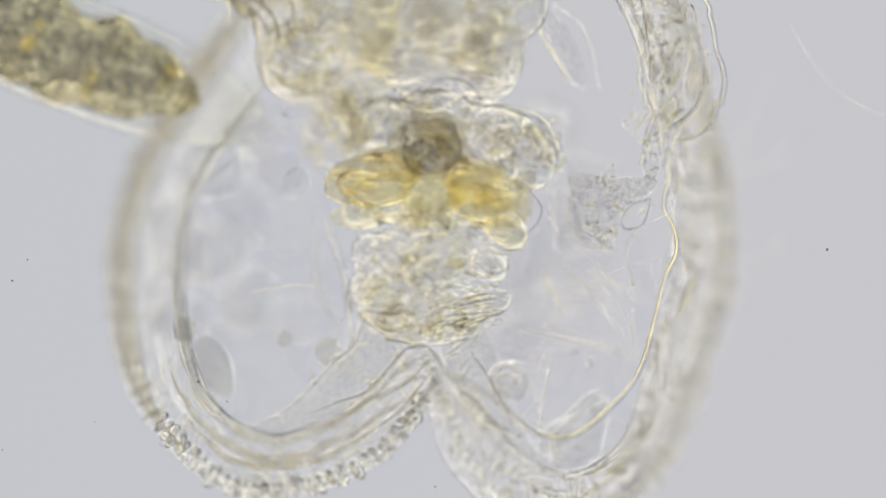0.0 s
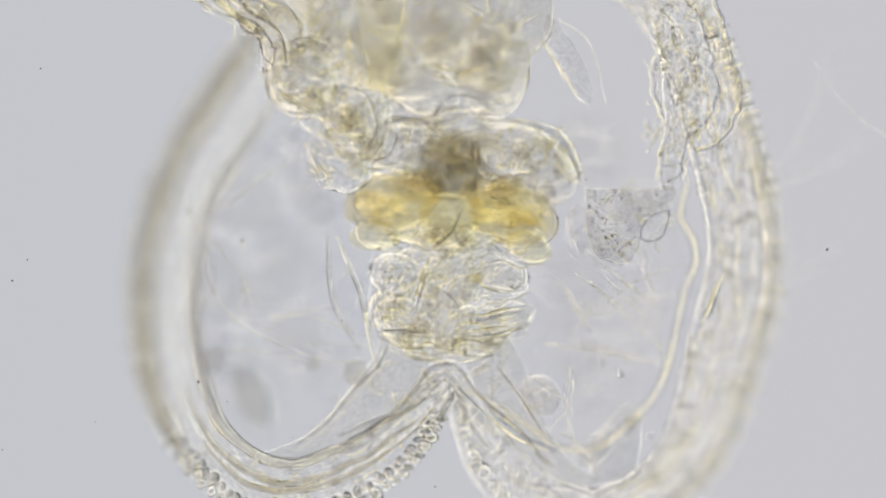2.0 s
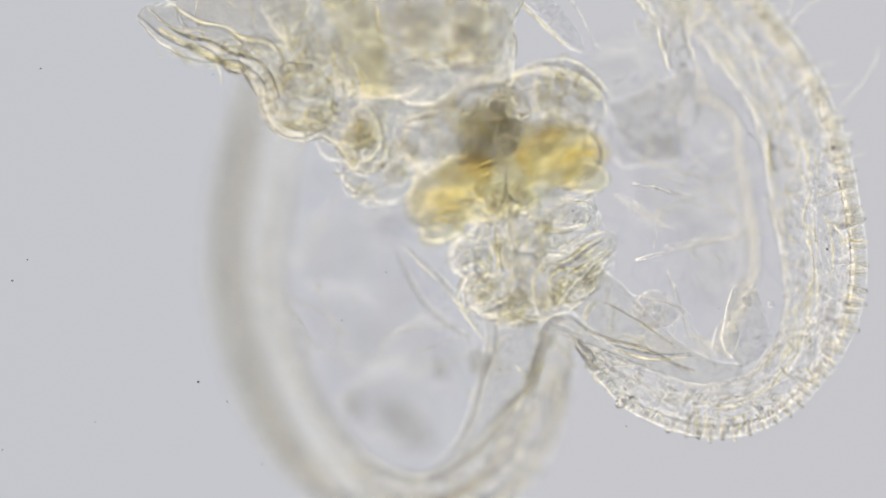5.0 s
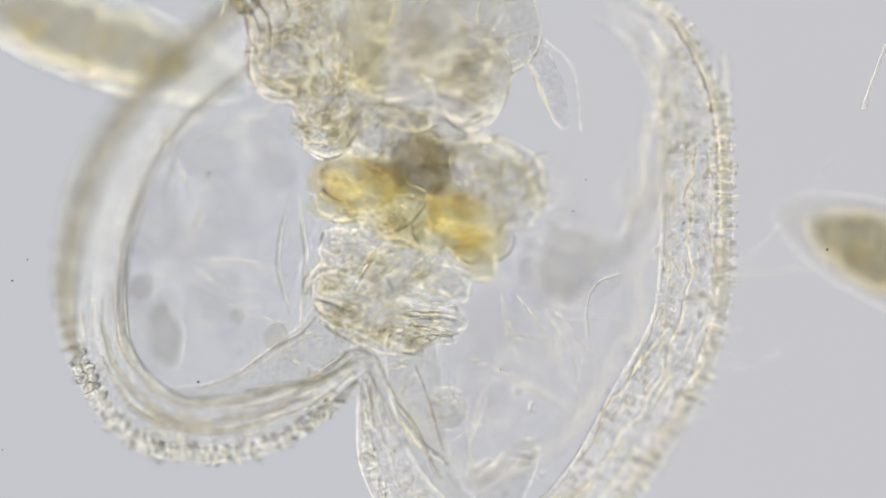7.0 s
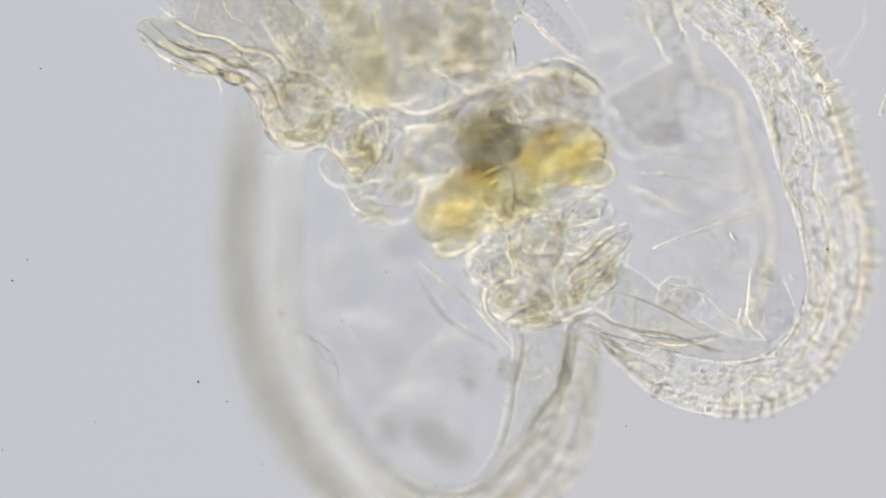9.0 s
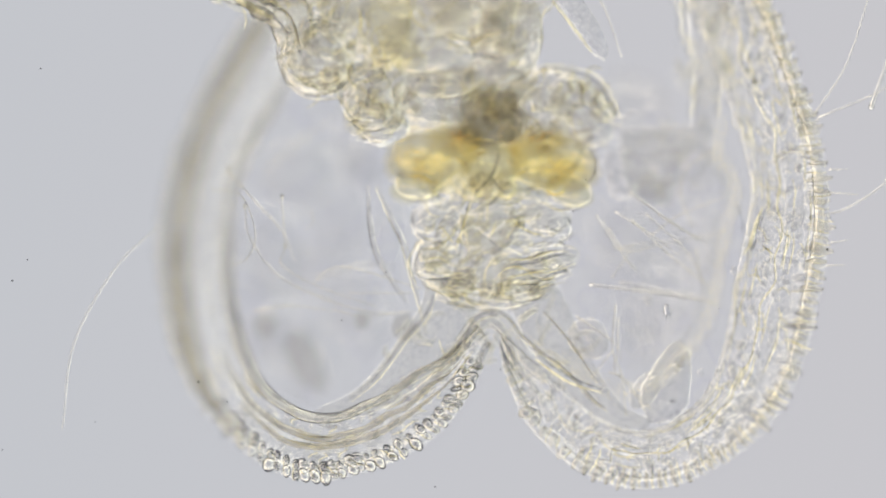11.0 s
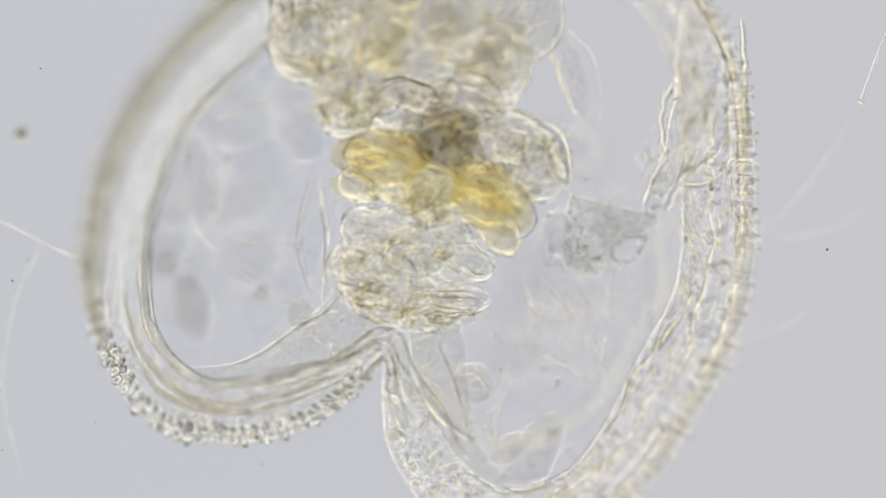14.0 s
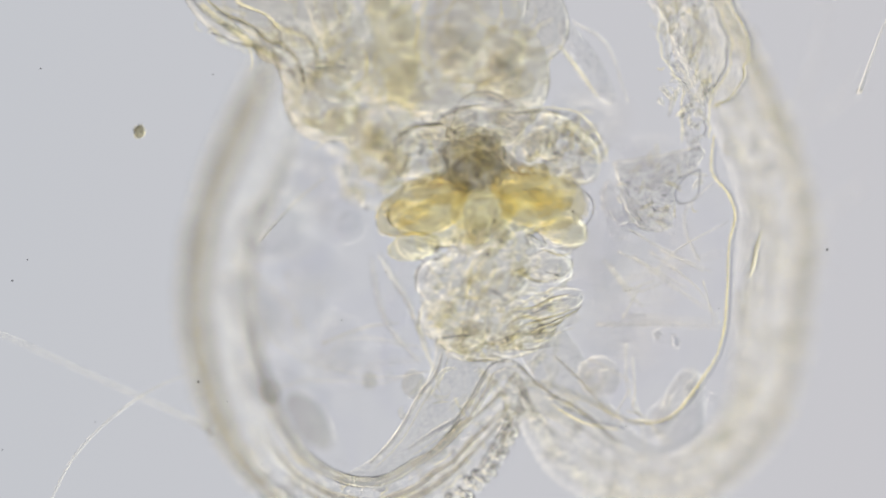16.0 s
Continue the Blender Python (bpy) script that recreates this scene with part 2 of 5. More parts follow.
# crown: the skin of the head and neck is the part that carries the rest
SKIN = [(868, 470, -10, 118, 62, 60, 0, 0.16), (775, 178, -62, 66, 54, 50, 10, 0.1), (868, 154, -68, 78, 54, 52, 0, 0.1),
    (985, 182, -62, 90, 62, 52, -18, 0.1), (870, 265, -50, 172, 84, 55, 0, 0.1), (770, 392, -10, 44, 36, 40, 0, 0.15),
    (865, 385, -10, 96, 74, 50, 20, 0.15), (962, 392, 0, 52, 38, 36, -15, 0.15), (778, 462, -6, 50, 44, 40, 10, 0.15),
    (968, 462, 0, 58, 34, 36, 10, 0.15)]
SKIN += [(868, 515, 0, 100, 34, 34, 0, 0.15), (742, 322, -20, 44, 34, 34, 10, 0.1), (1005, 335, -20, 44, 36, 34, -20, 0.1),
    (1040, 210, -50, 46, 54, 36, 28, 0.1)]
head = fuse("head", SKIN, H, M_HEAD, rotifer, "soft yellowish crumpled head and neck")

# crumpled clear tissue between the head and the trunk's shoulder
SHOULDER = [(610, 120, 0, 26, 34, 24, 10, 0.15), (661, 148, -10, 52, 44, 30, -20, 0.15), (634, 180, 0, 32, 40, 24, 10, 0.1), (682, 219, -20, 46, 40, 30, 20, 0.15),
            (716, 151, -20, 50, 50, 34, 0, 0.15), (703, 105, -20, 50, 34, 30, 0, 0.15)]
fuse("shoulder_tissue", SHOULDER, H, M_BULB, head, "crumpled clear tissue beside the head")

R_OUT = [(884, 612), (897, 665), (930, 745), (985, 803), (1050, 845), (1130, 865), (1220, 850), (1310, 800), (1370, 740), (1415, 660),
         (1442, 560), (1462, 450), (1466, 350), (1452, 250), (1420, 150), (1390, 70), (1362, 0), (1312, -86), (1225, -170), (1140, -210), (1063, -210)]
R_IN = [(890, 590), (945, 640), (1003, 695), (1060, 738), (1110, 758), (1150, 760), (1200, 738), (1250, 690), (1280, 610), (1296, 520),
        (1312, 440), (1326, 360), (1322, 300), (1300, 220), (1270, 140), (1245, 75), (1220, 15), (1185, -45), (1140, -95), (1090, -120), (1040, -125)]
L_OUT = [(872, 612), (838, 685), (790, 755), (720, 805), (640, 837), (545, 850), (460, 817), (390, 752), (340, 685), (310, 600), (295, 500),
         (296, 400), (315, 300), (350, 200), (402, 100), (452, 20), (505, -60), (570, -120), (640, -150)]
L_IN = [(850, 575), (800, 625), (745, 655), (700, 690), (655, 712), (590, 738), (520, 722), (465, 680), (435, 620), (414, 540), (405, 450),
        (408, 370), (425, 300), (455, 235), (500, 160), (540, 90), (580, 30), (625, -25), (680, -50)]


def rim_depth(side, f):
    """How the rim leaves the plane of the notch, f from the notch to the back."""
    return 260 * max(0.0, f - 0.5) - 20 * f if side > 0 else -1000 * max(0.0, f - 0.31) + 1100 * max(0.0, f - 0.60)


def band_depth(side, f, q):
    """The same across the band, q from its inner to its outer edge: the inner edge stays nearer to the plane of the notch."""
    if side < 0:
        return rim_depth(side, f) * (0.7 + 0.3 * q)
    return rim_depth(side, f) - 38 * max(0.0, 1 - ((f - 0.41) / 0.15) ** 2) * q


END = {1: 0.99, -1: 0.94}    # where each band runs out behind the trunk


def fade(side, f):
    return max(0.04, min(1.0, (END[side] - f) / 0.10))


def rim_lines(side, n=8):
    o = spline([(*p, 0) for p in (R_OUT if side > 0 else L_OUT)], n)
    i = spline([(*p, 0) for p in (R_IN if side > 0 else L_IN)], n)
    return o, i


def rim(side):
    o, i = rim_lines(side)
    m = len(o)
    out = [H(p.x, p.y, band_depth(side, k / m, 1) - 30) for k, p in enumerate(o)]
    inn = [H(p.x, p.y, band_depth(side, k / m, 0) + 30) for k, p in enumerate(i)]
    # across the band: roll at the inner edge, thin sheet with a ridge, thicker roll at the outer edge
    prof = [(0.00, 3), (0.03, 6), (0.08, 8), (0.14, 7), (0.30, 6), (0.42, 8), (0.50, 12), (0.57, 8), (0.70, 7), (0.80, 11), (0.88, 20),
            (0.95, 22), (1.0, 13)]
    bm = bmesh.new()
    rings = []
    for k in range(m):
        a, b = inn[k], out[k]
        if k / m > END[side]:
            break
        w = fade(side, k / m) * (1 + 0.25 * noise.noise(Vector((k * 0.11, side * 5, 0))))
        row = []
        for s, h in prof:
            p = a.lerp(b, s)
            row.append(p + Vector((0, 0, h * w + 3 * noise.noise(Vector((k * 0.3, s * 6, side * 9))))))
        for s, h in reversed(prof):
            p = a.lerp(b, s)
            row.append(p - Vector((0, 0, h * w)))
        rings.append([bm.verts.new(p * U) for p in row])
    for r0, r1 in zip(rings, rings[1:]):
        n = len(r0)
        for k in range(n):
            bm.faces.new((r0[k], r0[(k + 1) % n], r1[(k + 1) % n], r1[k]))
    bm.faces.new(rings[0])
    bm.faces.new(rings[-1][::-1])
    bmesh.ops.subdivide_edges(bm, edges=bm.edges, cuts=1, use_grid_fill=True, smooth=0.6)
    return part("rim", mesh_of("rim", bm, M_RIM), rotifer, "broad clear ciliated band of the crown")


RIMS = {1: rim(1), -1: rim(-1)}


# inner edge: a bluish roll

def inner_roll():
    o, i = rim_lines(-1, 3)
    m = len(i)
    pts, rad = [], []
    for k in range(2, int(0.84 * m)):
        p = i[k].lerp(o[k], 0.03 + 0.03 * noise.noise(Vector((k * 0.5, -1, 0))))
        pts.append(H(p.x, p.y, band_depth(-1, k / m, 0) + 24))
        rad.append(min(1.0, 0.3 + 2 * k / m, 0.05 + (0.84 - k / m) / 0.14) * (11 + 3 * noise.noise(Vector((k * 0.35, -3, 4)))))
    tube("inner_roll", M_DUSK, RIMS[-1], pts, rad, 4, 10, "bluish rolled inner edge of the band")


inner_roll()


# the cells that carry the cilia, one by one round the crown
def bead_mesh(name, r, seed, mat=M_CILIA):
    bm = bmesh.new()
    add_blob(bm, (0, 0, 0), r, 0, 0.12, seed, 2)
    return mesh_of(name, bm, mat)


def comb_mesh(length, r, flat):
    bm = bmesh.new()
    add_tube(bm, [Vector((-length, 0, 0)), Vector((-length * 0.3, 1.2, 1)), Vector((length * 0.4, -1.0, 0)), Vector((length, 0.6, 0))], [0.8, r, r, 0.8], 4, 4 if flat > 1 else 8, flat)
    return mesh_of("comb_or_glint", bm, M_GLINT if flat > 1 else M_INNER, flat < 1)


BEADS = [bead_mesh("cilia_cell", (12.5, 9.5, 10), 1, M_LOOP), bead_mesh("cilia_cell", (10.5, 8, 9), 2, M_LOOP), bead_mesh("cilia_cell", (5, 4, 4), 5), bead_mesh("cilia_cell", (14, 8.5, 10), 7)]
# small dark bead added in place of a cell's dark crescent
SHADE_BEAD = bead_mesh("shade_bead", (6.5, 4.6, 4.5), 9, M_KERNEL)
COMBS = [comb_mesh(18, 1.3, 1.1), comb_mesh(13, 1.2, 1.1), comb_mesh(20, 3.4, 0.8), comb_mesh(15, 3.0, 0.8)]


def tooth_mesh(length, r, mat):
    bm = bmesh.new()
    add_tube(bm, [Vector((-length, 0, -4)), Vector((-length * 0.4, 1.0, 2)), Vector((length * 0.4, -0.8, 3)), Vector((length, 0.5, 0))], [r * 0.5, r, r, r * 0.4], 4, 10, 0.9)
    return mesh_of("cilia_tooth", bm, mat)


TEETH = {1: [tooth_mesh(20, 5.2, M_TOOTH), tooth_mesh(16, 4.6, M_TOOTH)], -1: [tooth_mesh(26, 5.2, M_ROLL), tooth_mesh(21, 4.4, M_ROLL)]}


def beads(side):
    """Along the outer edge: two rows of cells near the notch and a line of dots inside; further round, a comb of short stiff teeth and fine cilia."""
    o, i = rim_lines(side, 14)
    m = len(o)
    rnd = random.Random(40 + side)

    def put(name, me, p, z, turn):
        ob = part(name, me, RIMS[side])
        s = rnd.uniform(0.65, 1.25)
        ob.matrix_basis = Matrix.Translation(H(p.x, p.y, z) * U) @ pose(0, 0, 0, 0, 0, turn) @ Matrix.Diagonal((s, s * rnd.uniform(0.85, 1.2), s, 1))

    run, odd = 0.0, 0
    for k in range(6, int(m * (END[side] - 0.03))):
        run += (o[k] - o[k - 1]).length
        f = k / m
        near = f < (0.16 if side > 0 else 0.40)
        if run < (20 if near and side > 0 else 15 if near else 20):
            continue
        run = rnd.uniform(-5, 4) if near else rnd.uniform(-2, 2)
        odd += 1
        d = (o[k + 1] - o[k - 1]).normalized()
        ang = math.degrees(math.atan2(-d.y, d.x)) + 90
        z = band_depth(side, f, 1) - 20
        w = (i[k] - o[k]).normalized()
        jit = rnd.uniform(-6, 6)
        if near and side > 0:
            put("cilia_cell", BEADS[3], o[k] + w * (12 + jit), z + 38, ang + 10 + jit * 5)
            # short comb used as the cell's bright crescent
            put("comb_or_glint", COMBS[1], o[k] + w * (15 + jit) + d * 9, z + 34, ang + 20 + jit * 4)
        elif near:
            put("cilia_cell", BEADS[0], o[k] + w * (7 + jit * 0.5), z + 38, ang + 25 + jit * 4)
            put("cilia_cell", BEADS[1], o[k] + w * (26 + jit * 0.5) + d * 9, z + 34, ang + 25 + jit * 4)
            # dark beads and a short bright comb imitate the cells' dark and bright crescents
            if odd % 2:
                put("shade_bead", SHADE_BEAD, o[k] + w * (6 + jit * 0.5), z + 40, ang + 30 + jit * 6)
            put("shade_bead", SHADE_BEAD, o[k] + w * (26 + jit * 0.5) + d * 8, z + 36, ang + 30 + jit * 6)
            put("comb_or_glint", COMBS[1], o[k] + w * (14 + jit) + d * 9, z + 36, ang + 30 + jit * 4)
            put("cilia_cell", BEADS[2], o[k] + w * (58 + jit) + d * rnd.uniform(-8, 8), z + 26, ang + rnd.uniform(0, 90))
        else:
            put("cilia_tooth", TEETH[side][odd % 2], o[k] + w * (15 + jit * 0.5), z + 24, ang + jit * 1.5)
            if side > 0:
                put("comb_or_glint", COMBS[odd % 2], o[k] + w * (15 + jit * 0.5) + d * 10, z + 27, ang + jit * 1.5)
                put("comb_or_glint", COMBS[rnd.randrange(4)], o[k] + w * (26 + jit * 2) + d * 8, z + 20 + jit, ang + jit * 4)
                if odd % 2:
                    put("cilia_cell", BEADS[2], o[k] + w * (1 + jit * 0.6), z + 8, ang + 20 + jit * 5)


beads(1)
beads(-1)

# broad clear webs from the neck to the rims, each with one dark upper edge, and the arch over the notch
tube("arm", M_WEB, head, [H(800, 500, 0), H(790, 560, 6), H(752, 612, 8), H(700, 668, 6), H(640, 712, 0), H(560, 735, -10)], [44, 50, 46, 36, 24, 8], 8, 14,
     "broad clear web joining the neck to the rim", 0.22)
tube("arm", M_WEB, head, [H(935, 505, 0), H(965, 565, 6), H(995, 622, 8), H(1040, 688, 6), H(1095, 735, 2), H(1150, 752, 0)], [44, 48, 42, 32, 20, 8], 8, 14,
     "broad clear web joining the neck to the rim", 0.22)
for name, line, r in (("arm_edge", [(768, 522), (752, 562), (718, 598), (690, 638), (662, 672), (618, 708)], 4.2), ("arm_fold", [(690, 690), (742, 664), (788, 642), (824, 596), (850, 560), (882, 556)], 6), ("arm_fold", [(862, 553), (896, 560), (925, 596), (962, 626)], 5),
                      ("arm_edge", [(962, 552), (986, 578), (1020, 622), (1056, 676)], 3.4), ("arm_fold", [(940, 618), (972, 634), (1008, 662), (1050, 708), (1072, 724)], 5.5)):
    # shading of the arms is put into the roll's grey tint
    tube(name, M_VEIL, head, [H(x, y, 14 if x > 900 else -12) for x, y in line], [2] + [r] * (len(line) - 2) + [2], 8, 10, "grey rolled edge of the web", 0.7)
    tube(name, M_INNER, head, [H(x - 1, y - 2, 18 if x > 900 else -8) for x, y in line], [0.4] + [r * 0.22] * (len(line) - 2) + [0.4], 8, 4, "dark line on the rolled edge", 1.9)
    # the highlight next to the roll, added as its own ridge
    tube(name, M_GLINT, head, [H(x + 4, y + r, 16) for x, y in line], [0.3] + [0.6] * (len(line) - 2) + [0.3], 8, 4, "thin ridge for the highlight beside the rolled edge", 1.1)
tube("arch", M_WEB, head, [H(740, 690, 8), H(780, 655, 14), H(815, 612, 20), H(845, 572, 24), H(872, 560, 24), H(896, 578, 22), H(918, 615, 18), H(955, 655, 12),
                           H(1000, 690, 8)], [6, 12, 14, 15, 15, 14, 13, 12, 6], 8, 12, "folded arch over the notch of the crown", 0.5)
tube("arm_fold", M_VEIL, head, [H(690, 720, -6), H(745, 690, 4), H(795, 640, 14), H(832, 592, 22), H(868, 570, 24), H(893, 592, 22), H(912, 640, 14), H(950, 690, 6)], [4, 8, 10, 10, 11, 9, 8, 4], 8, 12,
     "grey fold running over the notch", 0.6)
tube("arch", M_SKIN, head, [H(800, 640, 10), H(835, 600, 20), H(868, 585, 22), H(890, 606, 20), H(915, 645, 12)], [4, 7, 9, 7, 4], 8, 12, "clear fold under the arch", 0.6)

# glands and gut
for k, (x, y, z, r, s) in enumerate(((868, 210, -120, 72, 52), (868, 208, -100, 60, 50), (868, 190, -120, 56, 44), (872, 230, -100, 48, 40))):
    blob("gut", M_DARK, head, H(x, y, z), (r, s, 34), 0, 0.2, 5 + k, 4, "dark olive-brown gut contents", 2.6)
GLANDS = [(765, 276, -85, 86, 48, 50, 10, "large clear amber gland"), (808, 248, -100, 54, 30, 30, -8, "small amber gland lobe"), (982, 288, -75, 82, 50, 50, -12, "large clear amber gland"),
          (950, 250, -100, 54, 30, 30, 8, "small amber gland lobe"), (735, 334, -40, 46, 24, 26, 6, "small amber gland lobe"), (1010, 340, -30, 40, 24, 26, -20, "small amber gland lobe"),
          (875, 300, -100, 150, 46, 40, 0, "pale amber tissue between the glands"), (872, 292, -70, 60, 34, 30, 0, "pale amber tissue under the gut")]
for k, (x, y, z, a, c, h, turn, label) in enumerate(GLANDS):
    gland = blob("gland", M_AMBER if k < 4 else M_HONEY, head, H(x, y, z), (a, c, h), turn, 0.14, 7 + k, 5, label)
    spots = ((-8, 16, 30), (-24, 6, 24)) if k == 0 else ((2 if k == 1 else 12, 0, 13), (2 if k == 1 else 12, 0, 11)) if k in (1, 3) else ((16, 6, 32), (-24, 6, 22), (24, 20, 20)) if k == 2 else ()
    # sharp ridges added to brighten the gland's cores with light from the field's margin
    bm = bmesh.new()
    for n, (dx, dy, q) in enumerate(spots):
        for j in range(15):
            t, u = random.uniform(0, 6.28), random.random() ** 0.6 * q
            deep, px, py, g = z - 80 + random.uniform(-20, 20), x + dx + u * 1.3 * math.cos(t), y + dy + u * 0.7 * math.sin(t), random.uniform(-0.5, 0.5)
            line = [H(px + v * math.cos(g), py - v * math.sin(g), deep) for v in (-14, -5, 5, 14)]
            add_tube(bm, line, [0.8, 3.4, 3.4, 0.8], 3, 4, 1.1)
    if spots:
        tagged(part("glow_ridge", mesh_of("glow_ridge", bm, M_GOLD, False), gland, "added ridges that brighten the gland's golden cores"), kind="stuff")
    else:
        bm.free()

# lobes of the head mass
LOBES = [(M_DOME, 770, 178, -80, 66, 56, 44, 10), (M_DOME, 868, 150, -90, 72, 50, 44, 0), (M_DOME, 985, 182, -80, 88, 62, 44, -18),
    (M_DOME, 1046, 205, -50, 40, 54, 28, 28), (M_BODY, 930, 175, 24, 36, 40, 30, 0), (M_BODY, 846, 322, 20, 46, 36, 30, 0),
    (M_BODY, 905, 330, 24, 40, 32, 24, 30), (M_BODY, 865, 400, 20, 54, 50, 40, 20), (M_LOBE, 965, 385, 24, 40, 26, 24, -15),
    (M_LOBE, 790, 410, 34, 16, 40, 20, -18), (M_LOBE, 778, 462, 20, 44, 32, 30, 10)]
LOBES += [(M_BODY, 872, 478, 0, 66, 40, 34, 0), (M_LOBE, 968, 462, 28, 50, 16, 20, 10), (M_LOBE, 955, 490, 30, 56, 13, 18, 6),
    (M_LOBE, 795, 506, 24, 50, 14, 20, -6), (M_LOBE, 915, 518, 20, 56, 15, 20, -4), (M_LOBE, 762, 440, 40, 28, 18, 16, -12),
    (M_LOBE, 836, 425, 36, 13, 48, 16, 12), (M_LOBE, 905, 410, 42, 18, 32, 18, -34)]
for k, (mat, x, y, z, a, b, c, turn) in enumerate(LOBES):
    blob("lobe", mat, head, H(x, y, z), (a, b, c), turn, 0.13, 20 + k, 4, "", 1.7)


# the small cells that fill the head and the neck, too many to count
def cells(areas, owner, to, label):
    for name, mat in (("cell", M_BODY), ("cell", M_LOBE)):
        bm = bmesh.new()
        for count, cx, cy, w, h, lo, hi, size in areas:
            for k in range(count // 2):
                t, q = random.uniform(0, 6.28), random.random() ** 0.5
                r = random.uniform(*size)
                add_blob(bm, to(cx + q * w * math.cos(t), cy + q * h * math.sin(t), random.uniform(lo, hi)), (r * random.uniform(0.8, 1.8), r, r * 0.7), random.uniform(0, 180), 0.2, k, 2)
        tagged(part(name, mesh_of(name, bm, mat), owner, label), kind="stuff")


cells([(56, 900, 180, 180, 62, -110, 10, (9, 24)), (26, 875, 320, 130, 40, -90, 30, (8, 22)), (32, 865, 430, 120, 100, -80, 30, (8, 24)), (24, 865, 515, 90, 30, -40, 30, (7, 18)), (24, 661, 168, 56, 70, -30, 20, (6, 16))],
      head, H, "small soft cells of the head")

# granular cell bridging to the rim
bm = bmesh.new()
ring = spline([(*p, 0) for p in [(1098, 229), (1176, 227), (1259, 222), (1251, 253), (1207, 280), (1200, 323), (1183, 360), (1135, 353), (1109, 316), (1098, 229)]], 6)
mid = H(1140, 270, 36)
for up in (1, -1):
    prev = None
    for s, h in ((0.02, 14), (0.5, 13), (0.85, 11), (0.96, 7), (1.0, 0)):
        row = []
        for k, p in enumerate(ring[:-1]):
            q = mid.lerp(H(p.x, p.y, 36), s * (1 + 0.04 * noise.noise(p * 0.05)))
            row.append(bm.verts.new((q + Vector((0, 0, up * (h + 3 * noise.noise(q * 0.05))))) * U))
        if prev:
            for k in range(len(row)):
                bm.faces.new((prev[k], prev[(k + 1) % len(row)], row[(k + 1) % len(row)], row[k]))
        else:
            bm.faces.new(row)
        prev = row
bmesh.ops.remove_doubles(bm, verts=bm.verts, dist=0.00001)
bridge = part("bridge_cell", mesh_of("bridge_cell", bm, M_GRAIN), rotifer, "pale granular wedge-shaped bridging cell")
blob("side_cell", M_SKIN, bridge, H(1100, 305, 30), (26, 44, 14), 24, 0.25, 67, 4, "clear cell beside the head mass", 2.0)
blob("bulb_cell", M_TAN, head, H(1042, 600, 0), (38, 34, 22), -30, 0.15, 63, 3, "small round clear cell on a stalk")
tube("bulb_cell", M_WEB, head, [H(1150, 748, 2), H(1162, 728, 4), H(1176, 700, 8), H(1192, 652, 10), H(1202, 620, 12), H(1207, 602, 12)], [4, 34, 46, 33, 21, 4], 8, 12, "clear angular cell tapering to a tip", 0.4)
tube("bulb_cell", M_SKIN, head, [H(1118, 722, 0), H(1132, 704, 0), H(1150, 680, 4), H(1166, 652, 8)], [4, 22, 22, 4], 8, 12, "low clear shoulder of the angular cell", 0.4)
blob("core", M_GRAIN, head, H(1202, 640, 14), (10, 13, 8), 10, 0.12, 65, 3, "small grainy core of the angular cell")
blob("bulb_cell", M_OVAL, head, H(540, 640, -140), (28, 58, 24), 28, 0.15, 66, 4, "blurred oval cell deep in the crown")


# trunk, running out of the field towards the foot
BODY = [(670, -80, -40, 215, 250, 100, 4, 0.06), (520, -60, -50, 190, 180, 90, 20, 0.06), (852, 114, 0, 68, 98, 56, 4, 0.05),
    (700, 110, -10, 140, 96, 66, 8, 0.06), (532, 155, 0, 84, 88, 54, -20, 0.05), (480, 100, 0, 44, 70, 40, 14, 0.06),
    (625, 250, 0, 50, 64, 36, 0, 0.12), (345, 15, 0, 92, 40, 36, -34, 0.08), (425, 72, 10, 30, 34, 26, 30, 0.1),
    (800, 40, -10, 110, 120, 60, 0, 0.06)]
BODY += [(730, 160, -24, 110, 76, 50, -6, 0.1), (625, 215, -10, 70, 60, 40, 20, 0.1), (890, 10, 0, 60, 84, 40, 20, 0.06)]
trunk = fuse("trunk", BODY, T, M_TRUNK, rotifer, "brownish soft trunk with folded skin", 5.0)
FOLDS = [(M_DOME, 852, 112, 16, 66, 92, 46, 4, 0.06), (M_BULB, 520, 165, 14, 66, 68, 40, -20, 0.1), (M_BULB, 470, 96, 14, 40, 60, 30, 14, 0.1),
    (M_BULB, 612, 236, 14, 46, 60, 30, 10, 0.1), (M_BULB, 424, 70, 20, 28, 32, 24, 30, 0.1), (M_BULB, 735, 168, -30, 64, 44, 30, -10, 0.1),
    (M_DOME, 850, 110, -90, 44, 62, 30, 4, 0.08), (M_BODY, 690, 100, -150, 110, 80, 40, 10, 0.14), (M_LOBE, 528, 165, 30, 58, 56, 30, -20, 0.16),
    (M_LOBE, 560, 60, -20, 44, 130, 30, 30, 0.2)]
FOLDS += [(M_BODY, 790, 40, -160, 90, 100, 40, 0, 0.14), (M_HONEY, 640, 40, -140, 40, 150, 24, 12, 0.2), (M_DOME, 740, 0, -140, 50, 110, 24, -10, 0.2),
    (M_LOBE, 560, 200, 50, 34, 26, 20, 30, 0.2), (M_LOBE, 640, 230, 30, 30, 46, 22, -30, 0.2), (M_BODY, 470, -20, 10, 110, 90, 40, 30, 0.15),
    (M_LOBE, 862, 130, -40, 30, 24, 18, 10, 0.1)]
for k, (mat, x, y, z, a, b, c, turn, rough) in enumerate(FOLDS):
    blob("fold", mat, trunk, T(x, y, z), (a, b, c), turn, rough * 0.6, 80 + k, 4, "", 1.6)
